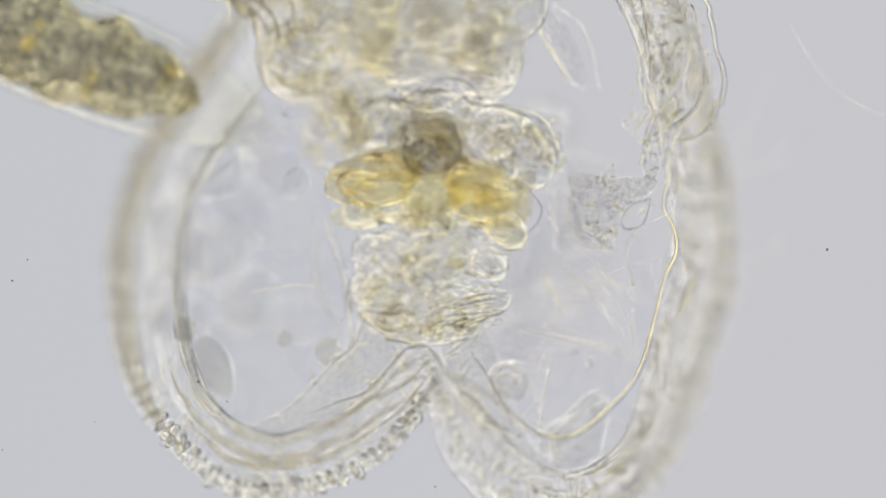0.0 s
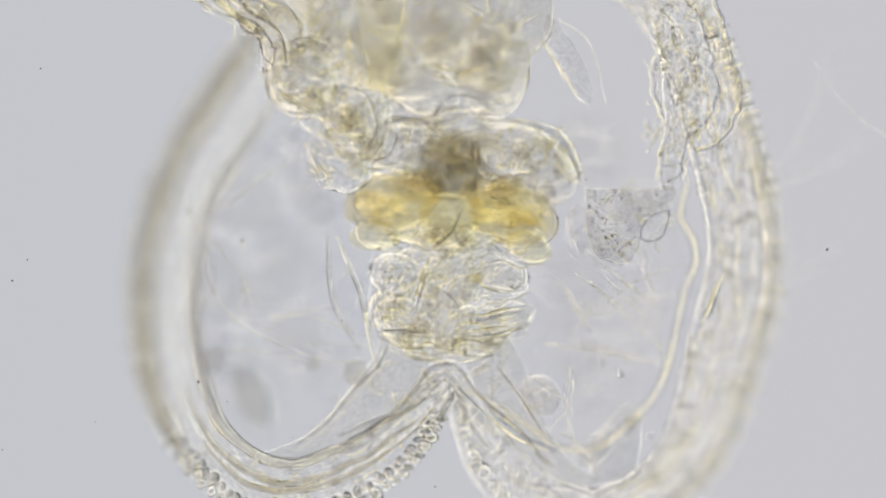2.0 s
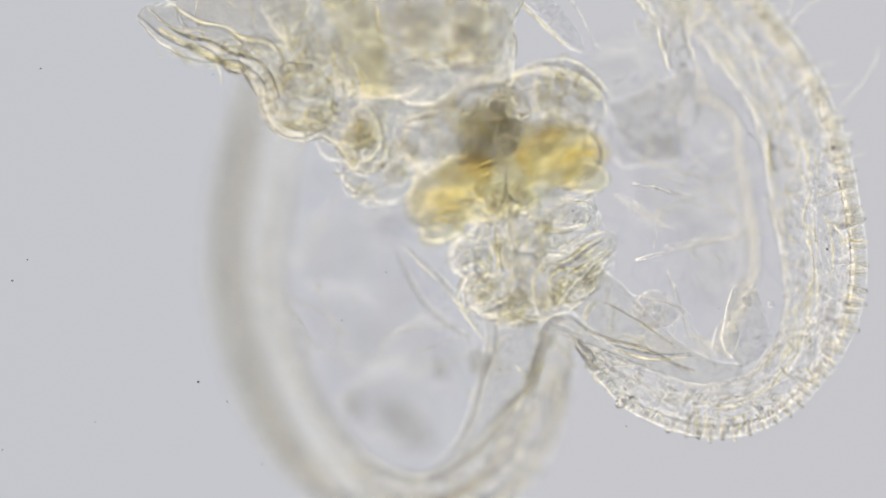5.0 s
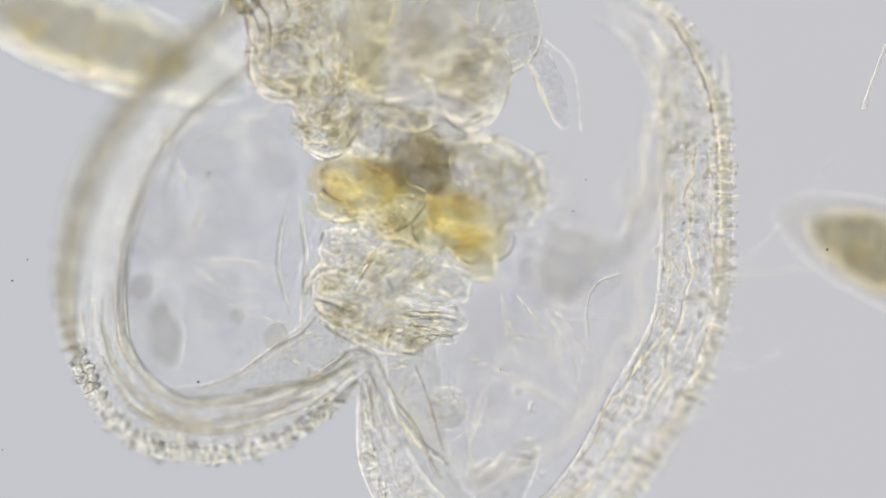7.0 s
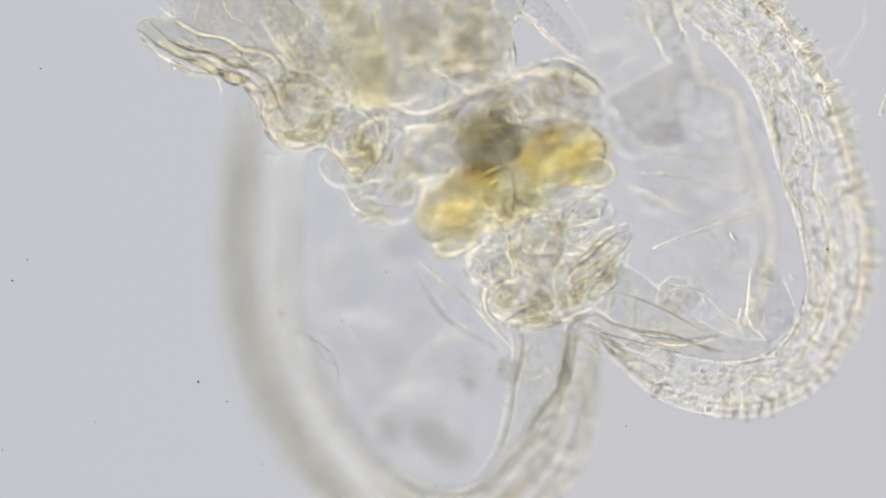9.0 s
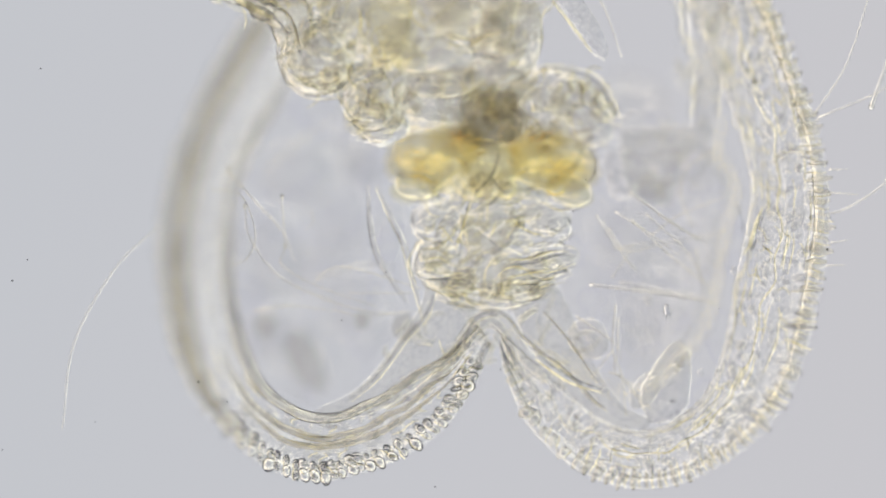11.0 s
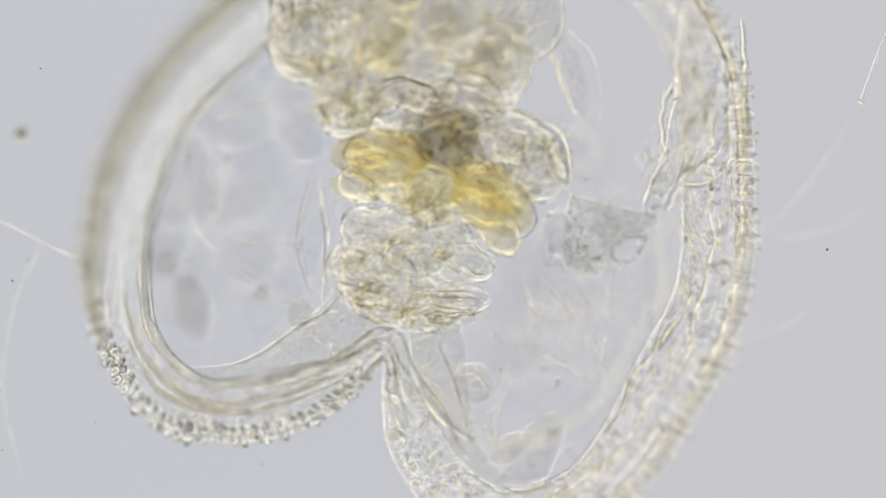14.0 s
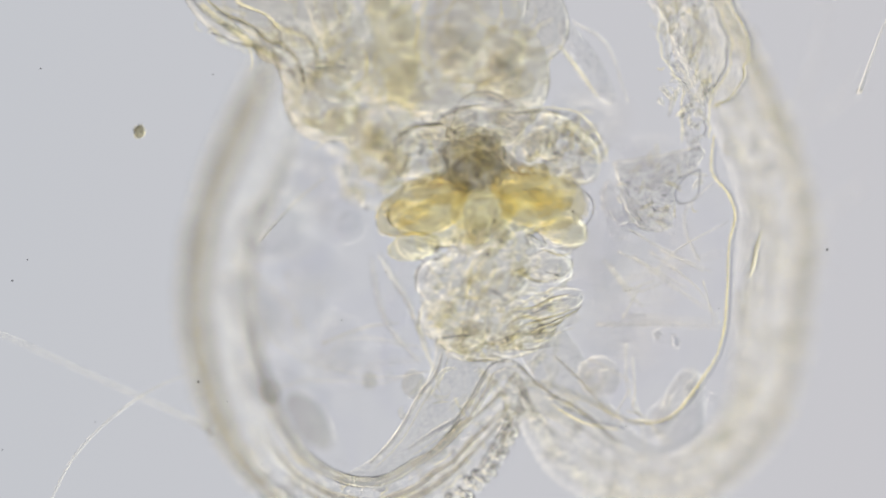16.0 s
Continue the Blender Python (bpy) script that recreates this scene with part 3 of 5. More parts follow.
cells([(44, 670, 50, 190, 120, -190, -110, (12, 34)), (20, 530, 150, 70, 70, -30, 30, (8, 22)), (20, 855, 95, 48, 76, -130, -60, (8, 20)), (12, 620, 265, 36, 50, -60, 0, (6, 16))],
      trunk, T, "small soft cells of the trunk")
bm = bmesh.new()
add_blob(bm, T(984, 92, 10), (22, 86, 12), 33, 0.12, 97, 4, 1.5)
part("fin", mesh_of("fin", bm, M_SKIN), trunk, "clear pointed flap beside the trunk")

# ---- drifting algae ----
def alga(inner, outer, label):
    base = tagged(new("alga"), label, "alga", "drifting algae")

    def spindle(name, mat, half, width, flat, rough, seed, label, shift=0):
        bm = bmesh.new()
        line = [Vector((shift + half * (2 * k / 40 - 1), 0, 0)) for k in range(41)]

        def prof(i):
            s = abs(2 * i / 40 - 1)
            r = width * max(0.004, (1 - s ** 2.4)) ** 0.66
            out = []
            for q in range(24):
                t = 2 * math.pi * q / 24
                k = 1 + rough * noise.noise(Vector((i * 0.25, math.cos(t) * 1.3, math.sin(t) * 1.3 + seed)))
                out.append((r * k * math.cos(t), r * k * flat * math.sin(t)))
            return out

        add_sweep(bm, line, lambda i: (Vector((0, 1, 0)), Vector((0, 0, 1))), prof)
        return part(name, mesh_of(name, bm, mat), base, label)

    spindle("shell", outer, 285, 80, 0.7, 0.0, 1, "clear smooth outer wall")
    spindle("plastid", inner, 206, 66, 0.6, 0.28, 2, "grainy contents", -26)
    for k in range(10):
        x = random.uniform(-190, 190)
        w = 48 * (1 - (x / 225) ** 2)
        blob("oil_drop", M_OIL, base, (x, random.uniform(-w, w), random.uniform(10, 34)), [random.uniform(6, 14)] * 3, 0, 0.05, k, 3, "")
    return base


ALGA = alga(M_ALGA, M_SHELL, "spindle-shaped olive-brown alga drifting in the water")
PALE = alga(M_PALE, M_CLEAR, "spindle-shaped pale golden alga drifting in the water")
BROWN = alga(M_BROWN, M_SHELL, "spindle-shaped golden-brown alga drifting in the water")
ALGA.scale = (1.28, 1.28, 1.28)
swims = [(ALGA, [(0, 140, 100, 90, 0, 0, -21), (0.1, 205, 143, 110, 0, 0, -60), (0.2, 205, 143, 100, 0, 0, -60), (0.3, 134, 95, 60, 0, 0, -47), (0.4, 70, 120, -60, 0, 40, -80),
                 (0.5, -15, 165, -300, 0, 0, -118), (0.6, -320, 200, -170, 0, 0, -130), (16, -600, 200, -170, 0, 0, -130)])]


def swim(rows, size=1.0, kind=None):
    ob = kind or copy_thing(ALGA, pose(0, 0, 0))
    ob.scale = (size, size, size)
    swims.append((ob, rows))


swim([(0, -700, 900, -200, 0, 0, 22), (0.4, -420, 850, -200, 0, 0, 22), (0.5, 55, 725, -200, 0, 0, 16), (0.6, 60, 680, -160, 0, 0, 34), (0.7, -260, 680, -200, 0, 0, 10),
      (0.8, -520, 680, -200, 0, 0, 0), (16, -900, 680, -200, 0, 0, 0)])
swim([(0, -900, 250, -250, 0, 0, 0), (2.5, -450, 250, -250, 0, 0, 0), (2.7, 80, 252, -250, 0, 0, 0), (2.8, 0, 255, -250, 0, 0, 0), (2.9, -80, 262, -250, 0, 0, -2),
      (3.0, -250, 280, -250, 0, 0, -10), (3.2, -600, 300, -250, 0, 0, -10), (16, -900, 300, -250, 0, 0, -10)])
swim([(0, -700, -300, -60, 0, 0, -67), (2.7, -320, 60, -60, 0, 0, -67), (2.9, 0, 366, -200, 0, 0, -67), (3.0, 85, 605, -200, 0, 0, -64), (3.1, 92, 655, -180, 0, 0, -60),
      (3.3, 103, 752, -160, 0, 0, -50), (3.5, 125, 778, -160, 0, 0, -42), (3.7, 125, 818, -150, 0, 0, -36), (4.2, 150, 1400, -30, 0, 0, -34), (16, 150, 1600, -30, 0, 0, -34)], 1.0, copy_thing(BROWN, pose(0, 0, 0)))
swim([(0, 2300, 800, -60, 0, 0, -20), (6.5, 2050, 700, -60, 0, 0, -20), (6.7, 1870, 580, -60, 0, 0, -20), (6.9, 1715, 530, -150, 0, 0, -20), (7.0, 1650, 480, -210, 0, 0, -22),
      (7.1, 1800, 480, -60, 0, 0, -22), (7.3, 2100, 520, -60, 0, 0, -22), (16, 2300, 520, -60, 0, 0, -22)], 1.0, BROWN)
swim([(0, -700, -300, -180, 0, 0, -18), (6.7, -400, -130, -180, 0, 0, -18), (7.0, 180, 72, -220, 0, 0, -18), (7.1, 250, 88, -190, 0, 0, -35), (7.2, 215, 60, -130, 0, 0, -33),
      (7.3, 225, 90, 20, 0, 0, -35), (7.4, 345, 165, 50, 0, 0, -32), (7.5, 348, 206, 45, 0, 0, -23), (7.6, 300, 215, 45, 0, 0, -8), (7.7, 250, 183, -40, 0, 0, 33),
      (7.8, 220, 215, -40, 0, 0, 60), (7.9, 177, 95, -60, 0, 0, 121), (8.0, 22, -130, -160, 0, 0, 130), (8.3, -100, -600, -100, 0, 0, 130), (16, -300, -800, -60, 0, 0, 130)], 0.92, PALE)
swim([(0, 2200, 1400, -50, 0, 0, 17), (7.0, 2000, 1150, -50, 0, 0, 17), (7.2, 1720, 960, -50, 0, 0, 17), (7.3, 1500, 905, -50, 0, 0, 17), (7.4, 1510, 885, -50, 0, 0, 22),
      (7.5, 1575, 880, -110, 0, 0, 36), (7.6, 1620, 890, -50, 0, 0, 36), (7.7, 1560, 850, -50, 0, 0, 20), (7.8, 1570, 690, -50, 0, 0, 0), (7.9, 1610, 690, -100, 0, 0, -35),
      (8.0, 1560, 600, -230, 0, 0, -68), (8.1, 1520, 340, -120, 0, 0, -62), (8.2, 1490, 100, -120, 0, 0, -56), (8.3, 1515, 30, -40, 0, 0, -50), (8.5, 1600, -20, -70, 0, 0, -36), (8.7, 1650, -70, -40, 0, 0, -50),
      (16, 2000, -800, -40, 0, 0, -50)], 1.0, copy_thing(BROWN, pose(0, 0, 0)))
swim([(0, 1600, 1600, -260, 0, 0, 15), (10.0, 1250, 1250, -260, 0, 0, 15), (10.8, 800, 830, -260, 0, 0, 15), (10.9, 760, 865, -260, 0, 0, 18), (11.0, 640, 1030, -300, 0, 0, 18),
      (11.3, 300, 1200, -260, 0, 0, 18), (16, 0, 1400, -260, 0, 0, 18)])
swim([(0, -500, -700, -20, 0, 0, -58), (15.0, -350, -500, -20, 0, 0, -58), (15.4, -40, -95, -20, 0, 0, -58), (15.5, -37, -118, -20, 0, 0, -62), (15.6, -60, 10, -20, 0, 0, -62),
      (15.7, -110, 60, -40, 0, 0, -70), (15.9, -300, 120, -40, 0, 0, -80), (16, -340, 150, -40, 0, 0, -80)])


# ---- finer parts of the crown ----
def thread(pts, r, mat=M_HAIR, z=40, name="hair", label="", body=None):
    to = T if body == "trunk" else H
    if isinstance(r, (int, float)):
        r = [r] * (len(pts) - 1) + [r * 0.5]
    return tube(name, mat, trunk if body == "trunk" else head, [to(x, y, z) for x, y in pts], r, 6, 7, label)


# outer roll, and lines that run along the bands
def along(side, s, f0, f1, r, mat, lift, name, label, wobble=0.02):
    o, i = rim_lines(side, 3)
    m = len(o)
    pts, rad = [], []
    for k in range(int(f0 * m), int(min(f1, END[side]) * m)):
        q = s + wobble * noise.noise(Vector((k * 0.45, s * 20, side * 3)))
        p = i[k].lerp(o[k], q)
        pts.append(H(p.x, p.y, band_depth(side, k / m, q) + 30 - 60 * q + lift))
        ease = min(1.0, 0.15 + 6 * (k / m - f0), 0.1 + 8 * (min(f1, END[side]) - k / m)) * fade(side, k / m)
        rad.append(r * ease * (1 + 0.45 * noise.noise(Vector((k * 0.3, s * 7, side)))))
    if r > 6:
        tube(name, mat, RIMS[side], pts, rad, 4, 10, label)
    else:
        dark = mat is M_INNER
        tube(name, mat if dark else M_GLINT, RIMS[side], pts, [0.45 * q for q in rad], 4, 4, label, 1.9 if dark else 1.05)


along(1, 0.88, 0.30, 0.99, 9, M_SOFT, 0, "outer_roll", "pale rolled outer edge of the crown")
along(-1, 0.87, 0.36, 0.90, 22, M_ROLL, 0, "outer_roll", "tan rolled outer edge of the crown")
along(1, 0.40, 0.08, 0.95, 3.6, M_SOFT, 10, "rim_line", "soft ridge along the band", 0.2)
along(1, 0.05, 0.10, 0.92, 2.2, M_INNER, 22, "rim_line", "", 0.1)
along(1, 0.09, 0.10, 0.92, 1.6, M_EDGE, 22, "rim_line", "", 0.12)
along(-1, 0.34, 0.05, 0.48, 6.5, M_ROLL, 14, "rim_line", "soft tan ridge along the band", 0.06)
along(-1, 0.48, 0.05, 0.40, 6.5, M_ROLL, 14, "rim_line", "soft tan ridge along the band", 0.06)
along(-1, -0.02, 0.12, 0.84, 3.5, M_INNER, -10, "rim_line", "dark line on the inner edge", 0.03)
along(1, 0.06, 0.36, 0.52, 5, M_EDGE, 30, "rim_line", "yellowish fold on the inner edge", 0.1)


# grains in the bands, too many to count
def grains(side, count, lo, hi, name):
    o, i = rim_lines(side, 8)
    m = len(o)
    bm = bmesh.new()
    for k in range(count):
        f = random.uniform(lo, hi)
        q = min(0.85, max(0.03, random.gauss(0.42, 0.22)))
        p = i[int(f * m)].lerp(o[int(f * m)], q)
        r = random.uniform(1.8, 4.2)
        add_blob(bm, H(p.x, p.y, band_depth(side, f, q) + 30 - 60 * q + random.uniform(-10, 16)), (r * random.uniform(1, 1.8), r, r), random.uniform(0, 180), 0.1, k, 1)
    tagged(part(name, mesh_of(name, bm, M_FINE), RIMS[side], "fine clear grains in the band"), kind="stuff")


grains(1, 330, 0.06, 0.4, "granule")
grains(1, 340, 0.4, 0.9, "granule")
grains(-1, 140, 0.04, 0.6, "granule")


def lumps(side, count, lo, hi):
    """Soft swellings of the band's skin."""
    o, i = rim_lines(side, 8)
    m = len(o)
    bm = bmesh.new()
    for k in range(count):
        f, q = random.uniform(lo, hi), random.uniform(0.05, 0.95)
        p = i[int(f * m)].lerp(o[int(f * m)], q)
        r = random.uniform(4, 11)
        add_blob(bm, H(p.x, p.y, band_depth(side, f, q) + 30 - 60 * q + random.uniform(-16, 16)), (r * random.uniform(0.8, 2.2), r, r * 0.7), random.uniform(0, 180), 0.2, k, 2)
    tagged(part("lump", mesh_of("lump", bm, M_LUMP), RIMS[side], "soft clear swellings of the band"), kind="stuff")


lumps(1, 90, 0.02, 0.3)
lumps(1, 360, 0.3, 0.93)
lumps(-1, 110, 0.02, 0.42)

def fibres(side, count, lo, hi):
    o, i = rim_lines(side, 8)
    m = len(o)
    bm = bmesh.new()
    for k in range(count):
        f = random.uniform(lo, hi)
        a = int(f * m)
        q = random.uniform(0.05, 0.8)
        if random.random() < 0.5:
            row = [(min(m - 1, a + s), q + random.uniform(-0.02, 0.02)) for s in (0, 2, 4, 6)]
        else:
            row = [(min(m - 1, a + random.randrange(2)), q + 0.05 * s) for s in (0, 1, 2, 3)]
        pts = []
        for kk, qq in row:
            p = i[kk].lerp(o[kk], qq)
            pts.append(H(p.x, p.y, band_depth(side, f, qq) + 42 - 60 * qq))
        add_tube(bm, pts, [0.5, 1.3, 1.3, 0.5], 3, 4, 1.1)
    tagged(part("fibre", mesh_of("fibre", bm, M_GLINT, False), RIMS[side], "fine fibres in the band"), kind="stuff")


fibres(1, 110, 0.2, 0.9)
fibres(-1, 30, 0.03, 0.45)

ROPE = [(1244, 226), (1245, 168), (1260, 111), (1259, 46), (1257, -14), (1243, -73), (1228, -152)]
# grains in the rope of skin
bm = bmesh.new()
for k in range(170):
    t = random.random() * (len(ROPE) - 1.01)
    a, c = Vector(ROPE[int(t)]), Vector(ROPE[int(t) + 1])
    p = a.lerp(c, t % 1) + Vector((random.gauss(0, 8 + 5 * t), random.gauss(0, 6)))
    r = random.uniform(1.6, 3.6)
    add_blob(bm, H(p.x, p.y, 52 + random.uniform(-12, 12)), (r * random.uniform(1, 2), r, r), random.uniform(0, 180), 0.1, k, 1)
tagged(part("granule", mesh_of("granule", bm, M_BEAD), bridge, "fine grains in the rope of skin"), kind="stuff")
# grains in the bridging cell and the gut
bm = bmesh.new()
WEDGE = [(1098, 229), (1176, 227), (1259, 222), (1251, 253), (1207, 280), (1200, 323), (1183, 360), (1135, 353), (1109, 316)]
for k in range(240):
    t, q = random.uniform(0, len(WEDGE)), random.random() ** 0.5
    a, c = Vector(WEDGE[int(t) % len(WEDGE)]), Vector(WEDGE[(int(t) + 1) % len(WEDGE)])
    p = Vector((1140, 270)).lerp(a.lerp(c, t % 1), 0.95 * q)
    if k % 4 == 0:
        p = Vector((1165, 324)) + Vector((random.gauss(0, 16), random.gauss(0, 14)))
    r = random.uniform(1.5, 3.4)
    add_blob(bm, H(p.x, p.y, 44), (r, r, r), 0, 0.1, k, 1)
tagged(part("granule", mesh_of("granule", bm, M_BEAD), bridge, "fine dark-edged grains in the bridging cell"), kind="stuff")
bm = bmesh.new()
for k in range(90):
    a, q = random.uniform(0, 6.28), random.random() ** 0.5
    r = random.uniform(2.5, 6)
    add_blob(bm, H(872 + q * 60 * math.cos(a), 212 + q * 44 * math.sin(a), -70 + random.uniform(-30, 30)), (r, r * 1.2, r), 0, 0.2, k, 1)
tagged(part("granule", mesh_of("granule", bm, M_DARK), head, "brown grains in the gut"), kind="stuff")

bm = bmesh.new()
for k in range(46):
    a, q = random.uniform(0, 6.28), random.random() ** 0.5
    r = random.uniform(2.5, 6)
    add_blob(bm, H(1022 + q * 50 * math.cos(a), 196 + q * 46 * math.sin(a), -62 + random.uniform(-20, 14)), (r * 1.5, r, r), random.uniform(0, 180), 0.3, k, 1)
tagged(part("granule", mesh_of("granule", bm, M_GRAIN), head, "dark grains in the side lobe of the head"), kind="stuff")
for x, y, r in ((752, 398, 15), (792, 402, 17), (772, 424, 12), (978, 402, 14), (830, 470, 18), (800, 482, 14), (905, 452, 15)):
    blob("bubble_cell", M_SKIN, head, H(x, y, 26), (r * 1.15, r * 0.85, r * 0.4), x % 90, 0.2, x % 23, 3, "small round clear cell")

# threads across the two lobes
THREADS = [([(1117, 388), (1190, 455), (1259, 510)], 3.2, 30), ([(1055, 380), (1085, 430), (1092, 440), (1147, 428)], 3.0, 40), ([(1163, 379), (1237, 427)], 2.6, 50),
    ([(1224, 401), (1205, 350), (1211, 303), (1264, 263)], 3.4, 55), ([(1090, 541), (1085, 619), (1101, 665), (1108, 736)], 3.0, 30), ([(1085, 619), (1046, 670)], 3.2, 30),
    ([(1099, 500), (1180, 516), (1262, 530)], 4.0, -20), ([(1231, 440), (1244, 519)], 2.4, 40), ([(1078, 404), (1108, 457), (1128, 480)], 4.0, 20),
    ([(1100, 440), (1180, 430), (1290, 410)], 3.0, -60)]
THREADS += [([(1195, 400), (1215, 460), (1245, 500)], 2.5, -40), ([(1020, 560), (1090, 610), (1100, 640)], 2.5, 0), ([(433, 364), (441, 419), (490, 486), (565, 525), (655, 553), (742, 551)], 2.6, 10),
    ([(499, 348), (505, 436), (499, 468), (559, 505), (666, 543)], 2.4, 20), ([(558, 499), (584, 476), (623, 474), (687, 493), (759, 515)], 2.2, 30), ([(618, 519), (729, 519)], 2.4, 30),
    ([(400, 300), (455, 360), (500, 410), (522, 462)], 3.0, 20)]
THREADS += [([(372, 335), (425, 345), (452, 410), (440, 455), (412, 470)], 2.2, 10), ([(450, 550), (515, 541), (590, 551)], 2.4, 10), ([(560, 490), (640, 470), (700, 470)], 4.0, -80),
    ([(470, 300), (540, 240), (600, 200)], 4.0, -90), ([(552, 372), (553, 395), (540, 408)], 2.0, 0), ([(590, 548), (640, 560), (700, 556)], 2.2, 20)]
THREADS += [([(1067, 391), (1089, 426), (1111, 446), (1160, 435)], 2.6, 34), ([(1044, 504), (1165, 519), (1272, 538)], 4.2, 10), ([(1142, 378), (1218, 449), (1256, 522)], 2.6, 30),
    ([(1114, 339), (1149, 365), (1202, 401), (1255, 432)], 2.8, 30), ([(1094, 562), (1093, 626), (1091, 659), (1151, 724)], 3.0, 30), ([(1154, 416), (1206, 379), (1291, 346)], 2.6, 36),
    ([(1083, 492), (1101, 465), (1122, 432)], 2.4, 26), ([(1088, 374), (1154, 416), (1203, 454)], 2.6, 40), ([(1077, 658), (1109, 674), (1141, 727)], 2.6, 26)]
for k, (pts, r, z) in enumerate(THREADS):
    thread(pts, r * 0.75, M_HAIR, z + 28 * (k % 2))
for x, y in ((404, 298), (433, 364), (499, 348), (505, 436)):
    blob("hair_knob", M_DARK, head, H(x, y, 12), (4, 5, 4), 0, 0.2, x, 2)

# leaf-like pair of bristles beside the neck
for line, r, rim_mat in (([(652, 330), (656, 400), (667, 450), (690, 492), (722, 534)], 0.9, M_INNER), ([(668, 330), (692, 385), (713, 430), (732, 500), (752, 566)], 1.1, M_GLINT)):
    tube("bristle", M_HAIR, head, [H(x, y, 10) for x, y in line], [0.8, 4.5, 5, 3.5, 0.8], 6, 8, "pale curved bristle beside the neck", 0.7)
    tube("bristle_edge", rim_mat, head, [H(x - 4, y + 2, 14) for x, y in line], [0.5, r, r, r * 0.8, 0.5], 6, 4, "sharp edge of the bristle", 1.8 if rim_mat is M_INNER else 1.1)
blob("film", M_FILM, head, H(688, 430, 36), (22, 120, 6), -17, 0.1, 140, 4, "clear film between the bristles", 1.2)

# stylet blades near the arms
def ridge(pts, r, mat, z, flat, name, label="", body=None):
    to, owner = {"trunk": (T, trunk), "bridge": (H, bridge), None: (H, head)}[body]
    r = [0.55 * q for q in (r if isinstance(r, list) else [r] * len(pts))]
    mat = M_GLINT if mat in (M_EDGE, M_FOLD) else mat
    return tube(name, mat, owner, [to(x, y, z) for x, y in pts], r, 6, 4, label, flat)


ridge([(948, 636), (985, 664), (1018, 682), (1064, 695)], [2, 5, 4, 2], M_EDGE, 20, 1.1, "blade", "yellow-edged stiff fold by the arm")
ridge([(952, 630), (990, 656), (1022, 674), (1066, 690)], [2, 4, 4, 2], M_INNER, 20, 2.0, "blade", "dark stiff fold by the arm")
ridge([(1350, 366), (1338, 395), (1327, 432), (1316, 450)], [2, 7, 6, 2], M_EDGE, 40, 1.1, "blade", "dark-edged stiff fold on the inner rim")
ridge([(1356, 368), (1344, 397), (1333, 434), (1320, 452)], [1, 4, 4, 1], M_INNER, 40, 2.0, "blade", "dark edge of a stiff fold")
# rope of folded skin and its net behind the head
tube("rope", M_SKIN, bridge, [H(x, y, 52) for x, y in ROPE], [12, 18, 26, 34, 38, 42, 44], 8, 12, "rope of folded grainy skin above the bridging cell", 0.3)
for name, mat, flat, line, r, zz in (("rope_edge", M_EDGE, 1.1, [(1282, 155), (1327, 133), (1352, 89), (1361, 38), (1343, -11), (1328, -60), (1310, -109), (1290, -157)], 5, 56), ("rope_edge", M_INNER, 2.0, [(1266, 206), (1267, 166), (1280, 130), (1317, 82), (1323, 31), (1311, -13), (1294, -57), (1280, -96)], 4.5, 58),
                                     ("rope_edge", M_EDGE, 1.1, [(1225, 210), (1225, 159), (1234, 114), (1216, 80), (1204, 21), (1213, -30), (1213, -90)], 3.5, 56)):
    fine = spline([(*p, 0) for p in line], 4)
    line = [(p.x + 6 * noise.noise(Vector((k * 0.7, r, 1))), p.y + 4 * noise.noise(Vector((k * 0.6, r, 9)))) for k, p in enumerate(fine)]
    r = r * 0.7
    ridge(line, [0.8] + [r * (1 + 0.6 * noise.noise(Vector((k * 0.9, r, 4)))) for k in range(len(line) - 2)] + [0.8], mat, zz, flat, name, body="bridge")
    # companion ridge for the edge's dark or bright fringe
    ridge([(x + 7, y + 2) for x, y in line], [0.8] + [r * 0.7] * (len(line) - 2) + [0.8], M_INNER if mat is M_EDGE else M_EDGE, zz, 3.1 - flat, name, body="bridge")
CORD_LOW = [(1279, 205), (1268, 266), (1292, 309), (1300, 350), (1283, 400), (1270, 480), (1258, 540), (1238, 590), (1210, 625), (1165, 672), (1129, 692), (1071, 688), (1020, 655), (983, 632), (930, 606), (897, 597)]
n = len(CORD_LOW)
cord = tube("edge_cord", M_CORD, rotifer, [H(x, y, 62) for x, y in CORD_LOW], [1.0] + [1.7 + 0.3 * (k % 3 - 1) for k in range(n - 2)] + [0.8], 6, 4, "thin sharp yellow cord along the inner edge", 1.1)
# the cord's shaded side, added as a second, dark ridge
tube("cord_edge", M_INNER, cord, [H(x + 6, y + 3, 62) for x, y in CORD_LOW], [0.5] + [1.3] * (n - 2) + [0.5], 6, 4, "thin ridge for the shaded side of the cord", 2.0)
FOLD_EYE = [(1250, 260), (1220, 273), (1202, 298), (1209, 317), (1239, 309), (1250, 273)]
ridge(FOLD_EYE + FOLD_EYE[:1], 2.6, M_INNER, 42, 2.0, "fold_edge", "dark edge round a clear fold", body="bridge")

# nuclei and little cells
for x, y, z, r in ((1046, 594, 22, 9), (1196, 652, 26, 8), (1214, 628, 24, 10), (1240, 660, 20, 6), (1147, 531, 30, 8), (1305, 215, 34, 11), (1300, 480, 34, 7),
                   (716, 580, -40, 22), (640, 568, -60, 13), (468, 575, -110, 20), (642, 300, -130, 24), (1100, 328, 30, 24), (1152, 345, -90, 26)):
    blob("nucleus", M_SKIN if r < 13 else M_OVAL if y > 560 else M_SHADE, head, H(x, y, z), (r, r * 1.15, r * 0.8), 0, 0.15, x % 17, 3)
